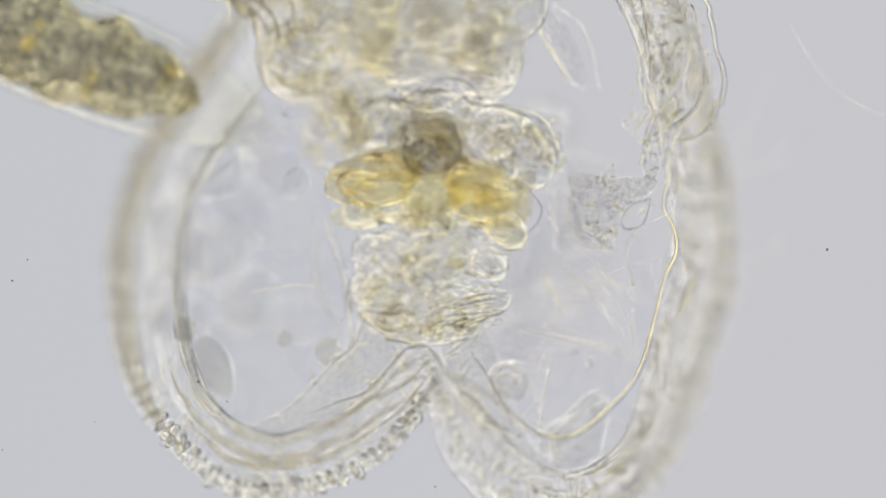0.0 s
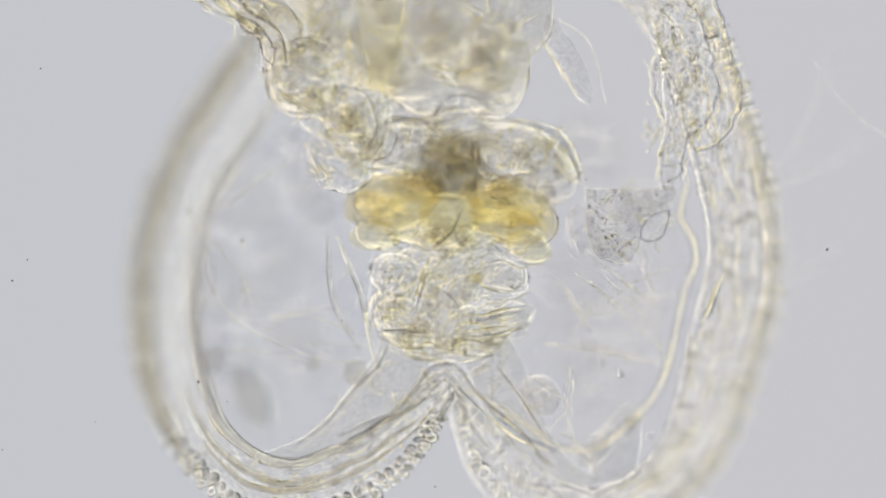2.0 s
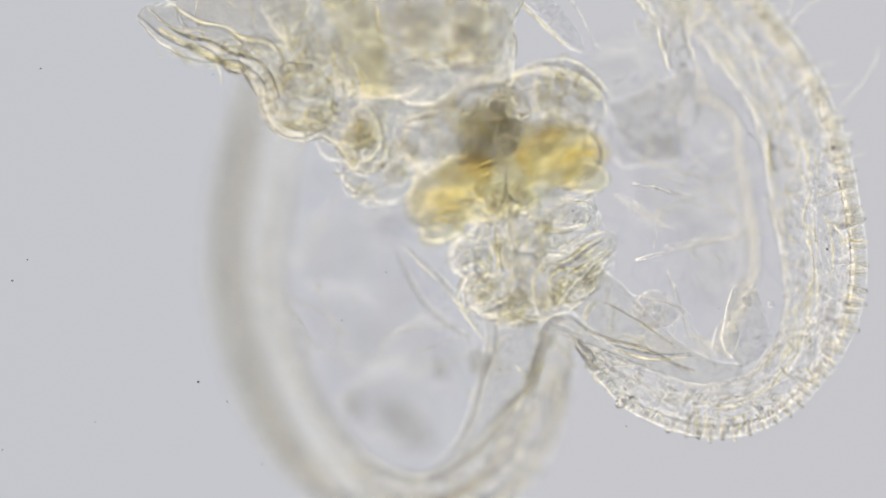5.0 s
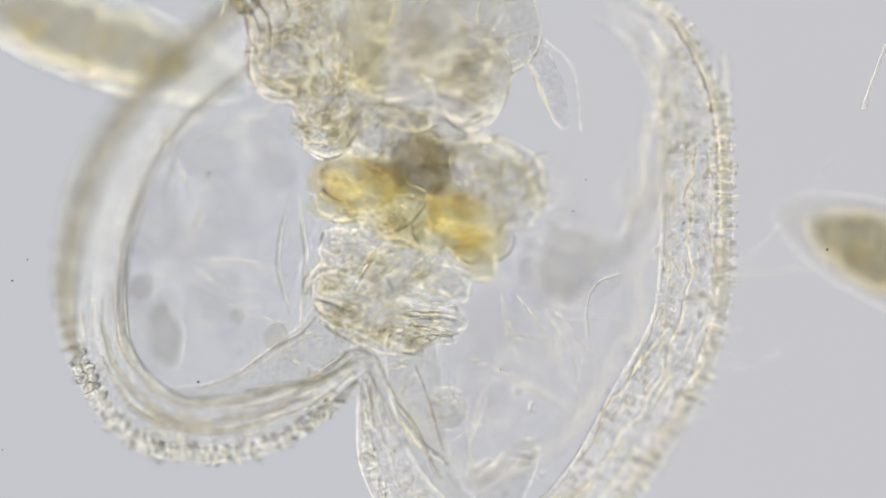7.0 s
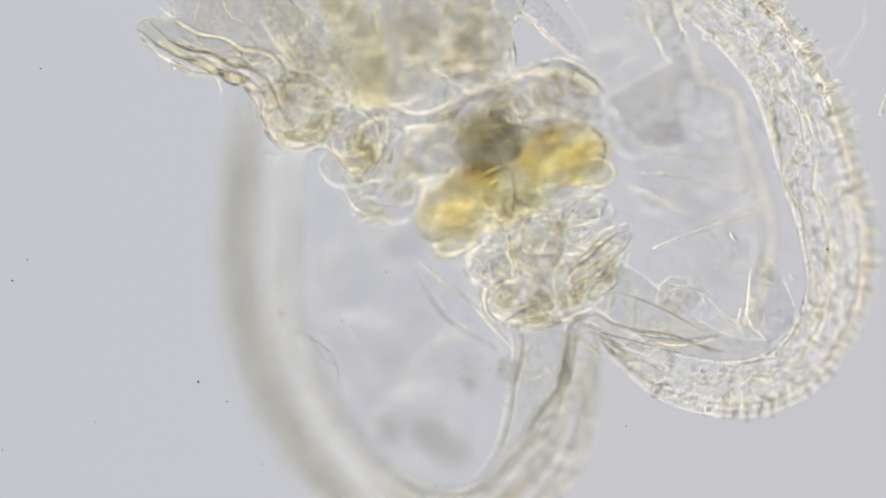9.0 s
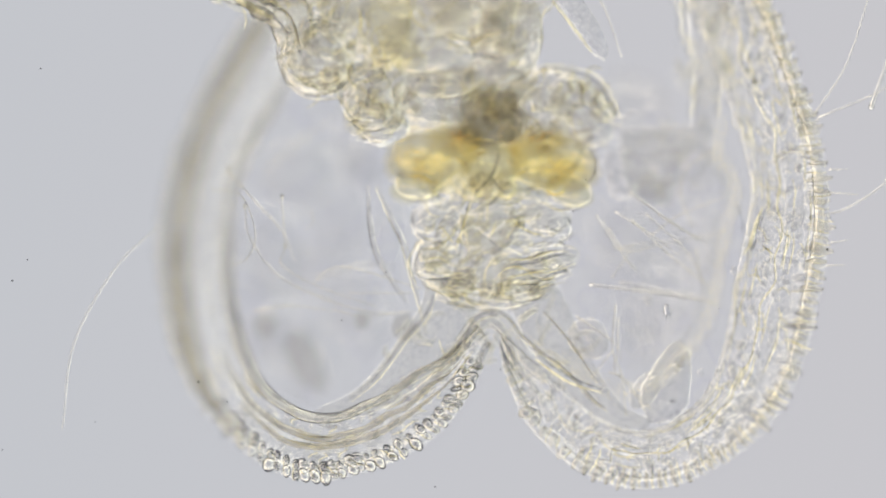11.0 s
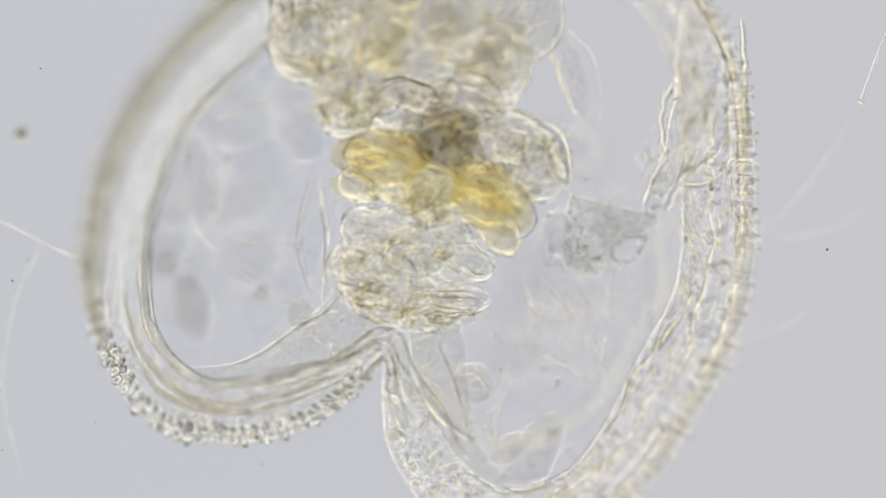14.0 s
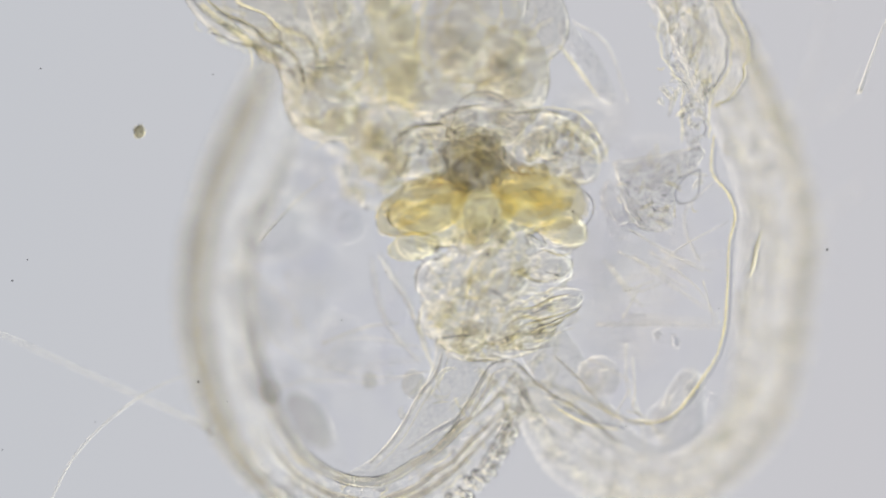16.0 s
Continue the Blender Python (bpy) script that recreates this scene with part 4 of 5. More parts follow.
blob("spindle_cell", M_BEAD, head, H(1181, 551, 20), (6, 13, 6), 10, 0.1, 3, 3)
blob("spindle_cell", M_BEAD, head, H(1070, 692, 20), (7, 9, 6), 10, 0.1, 4, 3, "bright clear droplet at the arm's end")
# soft blurred cells deep in the two lobes
DEEP = [(545, 640, 44, 62), (470, 560, 34, 70), (650, 585, 30, 34), (600, 388, 36, 60), (642, 300, 34, 40), (700, 590, 30, 26),
        (1100, 480, 30, 50), (1180, 420, 46, 30), (1150, 345, 40, 30), (1130, 600, 34, 40)]
for k, (x, y, a, c) in enumerate(DEEP):
    blob("deep_cell", M_SHADE, head, H(x, y, -240 - 25 * (k % 4)), (a, c, 24), 15 * k, 0.25, 200 + k, 4)
CLOUDS = [(520, 310, 60, 50), (480, 450, 44, 70), (570, 470, 60, 44), (620, 540, 50, 40), (500, 600, 44, 54), (600, 250, 60, 44), (1110, 420, 54, 44), (1190, 500, 60, 50),
          (1120, 560, 44, 54), (1230, 420, 40, 60), (1170, 600, 54, 36), (1240, 300, 40, 54), (1120, 180, 50, 60)]
for k, (x, y, a, c) in enumerate(CLOUDS):
    blob("deep_cell", M_LUMP, head, H(x, y, -270 - 30 * (k % 3)), (a, c, 30), 22 * k, 0.3, 230 + k, 4, "", 2.4)
# membranes stretched over the two lobes
blob("membrane", M_FILM, RIMS[1], H(1160, 470, -40), (165, 270, 8), 8, 0.12, 150, 5, "very thin clear membrane of the crown", 1.8)
blob("membrane", M_FILM, RIMS[-1], H(560, 430, -90), (160, 280, 8), -6, 0.12, 151, 5, "very thin clear membrane of the crown", 1.8)

# creases of the crumpled skin: neck, head mass, trunk
rnd = random.Random(5)


def creases(count, cx, cy, w, h, z, lean, spread, size, mats, body=None):
    for k in range(count):
        a, q = rnd.uniform(0, 6.28), rnd.random() ** 0.5
        x, y = cx + q * w * math.cos(a), cy + q * h * math.sin(a)
        g = radians(rnd.gauss(lean, spread))
        L = rnd.uniform(*size)
        bend = rnd.uniform(-0.5, 0.5)
        pts = []
        for s in (-1, -0.5, 0, 0.5, 1):
            t = g + bend * s * 1.6
            pts.append((x + s * L * math.cos(t), y - s * L * math.sin(t)))
        r = rnd.uniform(2.5, 5.5)
        zz = z + rnd.uniform(-40, 10)
        ridge(pts, [0.7, r * 0.7, r * 0.8, r * 0.7, 0.7], rnd.choice(mats), zz, 1.1, "crease", "", body)


creases(9, 860, 470, 120, 70, 55, 5, 25, (18, 48), (M_EDGE, M_FOLD))
creases(4, 660, 60, 200, 120, 0, 70, 30, (22, 70), (M_FOLD, M_EDGE), "trunk")
creases(8, 530, 150, 80, 80, 75, 40, 50, (14, 40), (M_FOLD, M_EDGE), "trunk")


def wrinkles(areas, owner, to, label):
    """The uncountable fine folds and cell walls of crumpled tissue, soft rolls and sharp bright ones."""
    for mat, flat, share in ((M_SOFT, 0.7, 0.55), (M_GLINT, 1.1, 0.10)):
        bm = bmesh.new()
        for count, cx, cy, w, h, z, lean, spread, size in areas:
            for k in range(int(count * share)):
                a, q = rnd.uniform(0, 6.28), rnd.random() ** 0.5
                x, y = cx + q * w * math.cos(a), cy + q * h * math.sin(a)
                g = radians(rnd.gauss(lean, spread))
                L = rnd.uniform(*size)
                turn = rnd.gauss(0, 0.5) if rnd.random() < 0.55 else rnd.choice((-1, 1)) * rnd.uniform(1.2, 2.8)
                pts, px, py = [], x, y
                dz = rnd.uniform(-75, -10)
                for s in range(6):
                    t = g + turn * (s / 5 - 0.5)
                    pts.append(to(px, py, z + dz + rnd.uniform(-4, 4)))
                    px, py = px + L / 5 * math.cos(t), py - L / 5 * math.sin(t)
                r = rnd.uniform(2.6, 5.5) if mat is M_SOFT else rnd.uniform(0.7, 1.3)
                add_tube(bm, pts, [0.5, r * 0.8, r, r, r * 0.8, 0.5], 3, 8 if mat is M_SOFT else 4, flat)
        tagged(part("wrinkle", mesh_of("wrinkle", bm, mat, mat is M_SOFT), owner, label), kind="stuff")


wrinkles([(120, 860, 460, 125, 75, 60, 10, 35, (18, 70)), (60, 860, 395, 115, 45, 55, 70, 40, (14, 50)), (90, 900, 190, 185, 80, 55, 70, 50, (14, 55)),
          (40, 875, 295, 170, 55, 50, 20, 60, (14, 50)), (60, 850, 600, 170, 70, 30, 10, 50, (20, 70)), (60, 661, 168, 66, 80, 50, 60, 50, (16, 60))],
         head, H, "fine folds of crumpled tissue")
wrinkles([(40, 1165, 290, 90, 60, 60, 0, 60, (12, 40)), (90, 1250, 80, 50, 130, 80, 75, 40, (14, 50))],
         bridge, H, "fine folds of crumpled tissue")
wrinkles([(150, 670, 40, 230, 150, 48, 65, 35, (24, 110)), (36, 530, 150, 85, 85, 75, 40, 55, (16, 70)), (30, 622, 255, 55, 75, 60, 60, 50, (14, 50)),
          (20, 860, 95, 60, 90, 75, 60, 60, (14, 50)), (30, 360, 35, 85, 45, 45, -30, 30, (20, 70))], trunk, T, "fine folds of the trunk's skin")
thread([(935, 62), (970, 105), (1005, 152)], [2.4, 3, 1.4], M_EDGE, 20, "bristle", "stiff bristle beside the trunk", "trunk")
thread([(960, 20), (1020, 60), (1058, 160)], [2, 2.5, 1], M_HAIR, 20, "bristle", "stiff bristle beside the trunk", "trunk")
thread([(300, 0), (350, 40), (400, 75), (440, 95)], [4, 7, 7, 3], M_EDGE, 40, "bristle", "dark fold on the outer lobe", "trunk")

# cilia that stand out from the rim
for pts in ([(1464, 380), (1500, 368), (1560, 330), (1575, 300)], [(1462, 340), (1520, 345)], [(1440, 205), (1500, 110), (1548, -40)], [(1448, 208), (1560, 160), (1610, 110)],
            [(1468, 300), (1500, 300)], [(1470, 430), (1502, 425)], [(1462, 470), (1496, 470)]):
    tube("cilium", M_HAIR, RIMS[1], [H(x, y, -10) for x, y in pts], [1.8] * (len(pts) - 1) + [0.9], 6, 7)

# ---- things in the water ----
# specks of dust that lie on the glass
SPECKS = [(1464, 442, 2.8), (351, 676, 2.6), (22, 497, 2.4), (49, 460, 1.8), (1037, 318, 1.8), (886, 654, 1.8), (683, 482, 1.6), (770, 862, 1.8), (402, 711, 1.6),
          (72, 122, 1.8), (605, 567, 1.6), (1014, 374, 1.8), (377, 132, 1.4), (1272, 546, 1.3), (1108, 755, 1.3), (463, 822, 1.3), (168, 747, 1.2), (4, 797, 1.5)]
for k, (x, y, r) in enumerate(SPECKS):
    bm = bmesh.new()
    add_blob(bm, (0, 0, 0), (r * 0.8, r * 0.72, r * 0.4), 0, 0.2, k, 2)
    ob = new("dust_speck", mesh_of("dust_speck", bm, M_SPECK))
    ob.location = ((x - 784) * U, (441 - y) * U, 0.0)
    tagged(ob, "tiny dark speck of dust on the glass", "dust", "specks of dust")


def floating(name, label, category, me_bm, mat, rows):
    ob = tagged(new(name, mesh_of(name, me_bm, mat)), label, category)
    swims.append((ob, rows))
    return ob


def hair_bm(pts, r, knob=0.0):
    bm = bmesh.new()
    add_tube(bm, [Vector((x, -y, 0)) for x, y in pts], r, 8, 7)
    if knob:
        add_blob(bm, (0, 0, 0), (knob, knob, knob), 0, 0.2, 1, 2)
    return bm


KNOBBED = floating("filament", "thin straight pale filament with a dark knob", "filament", hair_bm([(0, 0), (-60, -32), (-150, -76), (-420, -210)], [4, 3, 2.5, 2]), M_HAIR,
         [(0, -400, 200, -60, 0, 0, 0), (11, -300, 250, -60, 0, 0, 0), (12.4, -120, 330, -60, 0, 0, 0), (12.8, 180, 420, -60, 0, 0, 0), (13, 218, 425, -50, 0, 0, 2), (13.5, 166, 430, 0, 0, 0, 0),
          (14, 157, 470, 0, 0, 0, 0), (14.5, 198, 576, -20, 0, 0, 0), (15, 275, 696, -60, 0, 0, 2), (15.5, 345, 742, -70, 0, 0, 2), (16, 372, 762, -70, 0, 0, 2)])
blob("knob", M_KERNEL, KNOBBED, (0, 0, 3), (9, 8, 8), 0, 0.15, 4, 3, "dark rounded knob")
floating("filament", "long thin curved pale filament", "filament", hair_bm([(100, -190), (20, -110), (-50, 20), (-70, 170)], [1.2, 2, 2, 1.2]), M_HAIR,
         [(0, -300, 500, -20, 0, 0, 0), (10, -60, 500, -20, 0, 0, 0), (10.8, 190, 575, -20, 0, 0, 0), (11, 180, 590, -20, 0, 0, 0), (12, 90, 740, -50, 0, 0, 34),
          (13, 80, 745, -50, 0, 0, 36), (14, 40, 650, -60, 0, 0, 20), (15, 70, 810, -40, 0, 0, 10), (16, 190, 800, -20, 0, 0, -20)])
floating("filament", "short pale filament with a rounded end", "filament", hair_bm([(0, 0), (14, -40), (40, -110), (70, -160)], [4, 3, 2, 1.5], 5), M_HAIR,
         [(0, 1700, 300, -20, 0, 0, 0), (5, 1590, 240, -20, 0, 0, 0), (6, 1552, 212, -20, 0, 0, 0), (7, 1530, 188, -20, 0, 0, 0), (8, 1550, 212, -20, 0, 0, 0),
          (9, 1560, 200, -20, 0, 0, 0), (12, 1532, 188, -20, 0, 0, 0), (13, 1527, 186, -20, 0, 0, 0), (16, 1522, 162, -20, 0, 0, 0)])
floating("filament", "thin curved pale filament", "filament", hair_bm([(-60, -120), (-10, -40), (60, 20), (150, 50)], [0.7, 1.1, 1.1, 0.7]), M_HAIR,
         [(0, 1460, 165, -20, 0, 0, 0), (0.5, 1462, 170, -20, 0, 0, 0), (1, 1455, 165, -20, 0, 0, 0), (1.5, 1490, 200, -20, 0, 0, 0), (2, 1510, 225, -20, 0, 0, 4),
          (3, 1570, 215, -20, 0, 0, 0), (5, 1700, 200, -20, 0, 0, 0), (16, 1750, 200, -20, 0, 0, 0)])


def crumb(label, mat, r, rows, seed):
    bm = bmesh.new()
    add_blob(bm, (0, 0, 0), (r, r * 0.85, r * 0.7), 0, 0.25, seed, 3, 2.0)
    floating("particle", label, "particle", bm, mat, rows)


crumb("small amber particle adrift in the water", M_ALGA, 11, [(0, 300, 1300, -60, 0, 0, 0), (2.5, 500, 1050, -60, 0, 0, 0), (3.3, 600, 890, -40, 0, 0, 20), (3.5, 615, 848, -40, 0, 0, 30),
                                                               (3.7, 620, 810, -40, 0, 0, 40), (5, 900, 1100, -60, 0, 0, 60), (16, 900, 1200, -60, 0, 0, 60)], 1)
crumb("pale amber particle adrift in the water", M_ALGA, 14, [(0, -200, 700, -90, 0, 0, 0), (7, -60, 715, -90, 0, 0, 0), (7.5, 55, 727, -90, 0, 0, 20), (8, -40, 735, -90, 0, 0, 40),
                                                              (16, -300, 735, -90, 0, 0, 60)], 2)
crumb("small brown particle adrift in the water", M_ALGA, 12, [(0, -200, 200, -40, 0, 0, 0), (14.5, 60, 240, -120, 0, 0, 0), (15, 198, 315, -130, 0, 0, 20), (15.2, 178, 280, -60, 0, 0, 20),
                                                               (15.5, 210, 330, -30, 0, 0, 50), (15.8, 264, 305, -30, 0, 0, 60), (16, 246, 233, -30, 0, 0, 80)], 3)
crumb("small clear bubble adrift in the water", M_LUMP, 13, [(0, 1700, 520, -20, 0, 0, 0), (12, 1600, 500, -20, 0, 0, 0), (12.5, 1442, 490, -50, 0, 0, 0), (13, 1405, 515, -20, 0, 0, 0),
                                                             (13.5, 1650, 600, -20, 0, 0, 0), (16, 1700, 600, -20, 0, 0, 0)], 4)


# wavy parallel folds on the trunk's shoulder
for n, (dx, dy, z) in enumerate(((0, 0, 10), (16, -12, 0), (22, -6, 14), (44, -30, -40))):
    w = [9 * noise.noise(Vector((n * 3.1, k * 0.9, 0))) for k in range(8)]
    line = [(268, -30), (300, 8), (330, 30), (372, 46), (400, 72), (438, 88), (462, 120), (468, 165)]
    ridge([(x + dx + q, y + dy + q) for (x, y), q in zip(line, w)], [1, 4, 5, 4, 5, 4, 3, 1], M_EDGE if n % 2 else M_INNER, z, 1.1 if n % 2 else 2.0, "shoulder_fold", "", "trunk")

# larger folds of the neck and the head, each a ridge for a highlight or a dark outline
NECK = [(1, 3.0, [(834, 355), (822, 395), (812, 425), (805, 446)]), (0, 2.4, [(826, 395), (818, 430), (811, 462)]), (0, 3.2, [(905, 470), (937, 466), (970, 456), (1002, 450)]),
    (1, 3.2, [(896, 459), (935, 459), (970, 447), (1000, 444)]), (0, 2.2, [(913, 499), (955, 490), (1004, 479)]), (1, 2.4, [(900, 492), (950, 482), (1000, 470)]),
    (0, 2.8, [(745, 497), (780, 493), (822, 496)]), (1, 2.6, [(770, 519), (800, 524), (830, 522)]), (0, 2.4, [(878, 500), (880, 515), (884, 530)])]
NECK += [(1, 2.0, [(885, 498), (890, 515), (888, 530)]), (0, 2.0, [(846, 412), (868, 425), (888, 446)]), (1, 2.6, [(737, 430), (723, 466), (736, 503)]),
    (0, 2.0, [(745, 440), (735, 468), (745, 495)]), (1, 2.4, [(752, 462), (775, 455), (796, 470)]), (1, 2.2, [(905, 388), (935, 410), (965, 418)]),
    (0, 2.0, [(960, 398), (985, 408), (1003, 398)]), (1, 2.2, [(1012, 119), (1053, 132), (1083, 170), (1101, 222)]), (0, 2.6, [(1008, 126), (1048, 139), (1076, 174), (1094, 222)])]
NECK += [(0, 2.4, [(1024, 142), (1032, 158), (1037, 176)]), (1, 2.4, [(1050, 188), (1075, 212), (1100, 226)]), (0, 2.6, [(884, 274), (874, 300), (866, 316), (838, 344)]),
    (0, 2.4, [(871, 311), (880, 330), (898, 344)]), (0, 1.8, [(1024, 245), (1053, 278), (1050, 311), (1024, 337)]), (1, 2.0, [(725, 135), (760, 122), (800, 124), (840, 116)]),
    (0, 2.0, [(722, 160), (724, 140), (745, 128)]), (1, 2.0, [(945, 120), (985, 116), (1012, 119)]), (0, 1.8, [(690, 240), (712, 222), (745, 215)])]
NECK += [(0, 1.8, [(690, 290), (708, 312), (740, 318)]), (1, 2.2, [(955, 356), (985, 372), (1010, 370)])]
NECK += [(0, 2.0, [(723, 219), (716, 189), (724, 155), (756, 129), (796, 121), (828, 138), (844, 165)]), (0, 2.0, [(834, 147), (833, 110), (853, 82), (887, 75), (921, 87), (945, 122)]),
    (0, 1.8, [(751, 146), (769, 162), (788, 188)]), (1, 1.8, [(785, 136), (786, 162), (797, 190)])]
for bright, r, pts in NECK:
    tube("neck_fold", M_GLINT if bright else M_INNER, head, [H(x, y, 16 if y > 260 else -50) for x, y in pts], [0.6] + [r * 0.8] * (len(pts) - 2) + [0.6], 6, 4, "", 1.1 if bright else 1.9)
for x, y, r in ((991, 220, 14), (1032, 243, 16), (958, 508, 15), (962, 262, 10), (820, 492, 15)):
    blob("dark_cell", M_DARK, head, H(x, y, -30), (r * 1.3, r, r), 20, 0.3, int(x) % 31, 3, "small dark cell")
wrinkles([(60, 868, 190, 44, 30, 20, 88, 12, (18, 44)), (40, 990, 175, 60, 40, 30, 70, 25, (14, 40))], head, H, "fine upright folds above the gut")


# ---- what moves ----
def plan(x, y, z, rx, ry, rz):
    return pose((x - 784) * U, (441 - y) * U, z * U, rx, ry, rz)


HEAD = [
    (0, -0.0064, -0.0125, 0.0101, 9.48, 15.28, -4.95),
    (0.5, -0.0288, -0.0026, 0.0097, 9.91, 15.43, -16.67),
    (1, -0.0269, -0.0081, 0.0064, 7.30, 12.12, -19.77),
    (1.5, -0.0205, -0.0133, 0.0039, 7.96, 9.44, -18.23),
    (2, 0.0109, -0.0270, -0.0068, 5.89, 3.96, -2.73),
    (2.5, 0.0447, -0.0212, -0.0164, 1.53, 0.13, 11.32),
    (3, 0.0562, -0.0211, -0.0183, 1.13, -2.47, 13.44),
    (3.5, 0.0830, 0.0031, -0.0199, 3.00, -5.75, 24.95),
    (3.7, 0.0872, 0.0074, -0.0208, 2.47, -6.95, 26.17),
    (5.8, 0.0437, 0.0106, -0.0179, 1.37, -1.94, 7.24),
    (6, 0.0272, 0.0068, -0.0168, 0.92, -0.07, 2.39),
    (6.5, -0.0072, -0.0005, -0.0144, 0.41, 3.79, -8.60),
    (7, -0.0387, -0.0199, -0.0115, -0.66, 8.63, -19.15),
    (7.5, -0.0372, -0.0402, -0.0114, -0.81, 8.98, -18.91),
    (8, 0.0239, -0.0495, -0.0132, 0.24, 5.69, 3.15),
    (8.5, 0.0767, -0.0170, -0.0176, 1.85, -1.80, 22.95),
    (8.7, 0.0897, -0.0024, -0.0188, 2.11, -3.74, 28.30),
    (10.8, 0.0627, 0.0277, -0.0176, -0.27, -0.80, 3.59),
    (11, 0.0480, 0.0205, -0.0170, 0.00, -0.00, 0.00),
    (11.5, 0.0275, 0.0135, -0.0200, -0.59, 0.31, -6.02),
    (12, 0.0124, 0.0148, -0.0130, 1.87, 1.66, -9.18),
    (12.5, 0.0014, 0.0143, -0.0119, 4.35, 3.09, -11.38),
    (13, -0.0058, 0.0146, -0.0106, 5.64, 4.34, -13.33),
    (13.5, -0.0130, 0.0096, -0.0041, 8.60, 5.25, -15.40),
    (14, -0.0188, -0.0012, -0.0028, 8.35, 7.24, -17.53),
    (14.5, -0.0050, -0.0237, 0.0005, 10.49, 6.15, -11.61),
    (15, 0.0270, -0.0345, -0.0002, 9.98, 5.28, -0.65),
    (15.5, 0.0515, -0.0305, 0.0013, 8.89, 8.16, 6.41),
    (16, 0.0505, -0.0244, 0.0028, 9.63, 10.07, 6.90),
]
TRUNK = [
    (0, -0.0445, 0.2113, 0.0120, 0.00, -0.00, -6.17),
    (0.5, -0.0318, 0.2234, 0.0120, 0.01, -0.00, -12.23),
    (1, -0.0280, 0.2160, 0.0120, 0.01, 0.00, -15.20),
    (1.5, -0.0294, 0.2127, 0.0120, 0.00, 0.00, -14.50),
    (2, -0.0391, 0.1974, -0.0040, 0.00, 0.00, -5.68),
    (2.5, -0.0520, 0.1905, -0.0040, 0.00, -0.00, -0.00),
    (3, -0.0477, 0.1886, -0.0040, 0.00, -0.00, 0.10),
    (3.5, -0.0652, 0.1877, -0.0040, 0.00, -0.00, 9.32),
    (3.7, -0.0698, 0.1855, -0.0040, 0.01, -0.00, 11.36),
    (5.8, -0.0529, 0.2062, -0.0040, 0.00, 0.00, 4.52),
    (6, -0.0540, 0.2076, -0.0040, 0.00, 0.00, 1.37),
    (6.5, -0.0531, 0.2091, -0.0040, 0.00, 0.00, -5.51),
    (7, -0.0500, 0.1981, -0.0040, 0.00, 0.00, -13.56),
    (7.5, -0.0423, 0.1853, -0.0040, 0.00, 0.00, -15.45),
    (8, -0.0465, 0.1722, -0.0040, 0.00, 0.00, -3.74),
    (8.5, -0.0574, 0.1789, -0.0040, 0.00, 0.00, 7.29),
    (8.7, -0.0610, 0.1823, -0.0040, 0.00, 0.00, 10.54),
    (10.8, -0.0269, 0.2234, -0.0040, 0.01, -0.00, 2.39),
    (11, -0.0308, 0.2212, -0.0040, 0.01, -0.00, -0.34),
    (11.5, -0.0276, 0.2182, 0.0120, 0.01, -0.00, -4.95),
    (12, -0.0313, 0.2207, 0.0120, 0.01, -0.00, -7.48),
    (12.5, -0.0346, 0.2225, 0.0120, 0.01, -0.00, -8.99),
    (13, -0.0341, 0.2219, 0.0120, 0.01, 0.00, -11.00),
    (13.5, -0.0317, 0.2215, 0.0120, 0.01, 0.00, -13.02),
    (14, -0.0297, 0.2126, 0.0120, 0.01, 0.00, -15.90),
    (14.5, -0.0301, 0.1922, 0.0120, 0.01, -0.00, -13.22),
    (15, -0.0311, 0.1790, 0.0120, 0.00, -0.01, -7.32),
    (15.5, -0.0296, 0.1764, 0.0120, 0.00, -0.00, -1.21),
    (16, -0.0248, 0.1832, 0.0120, 0.00, 0.00, -1.05),
]
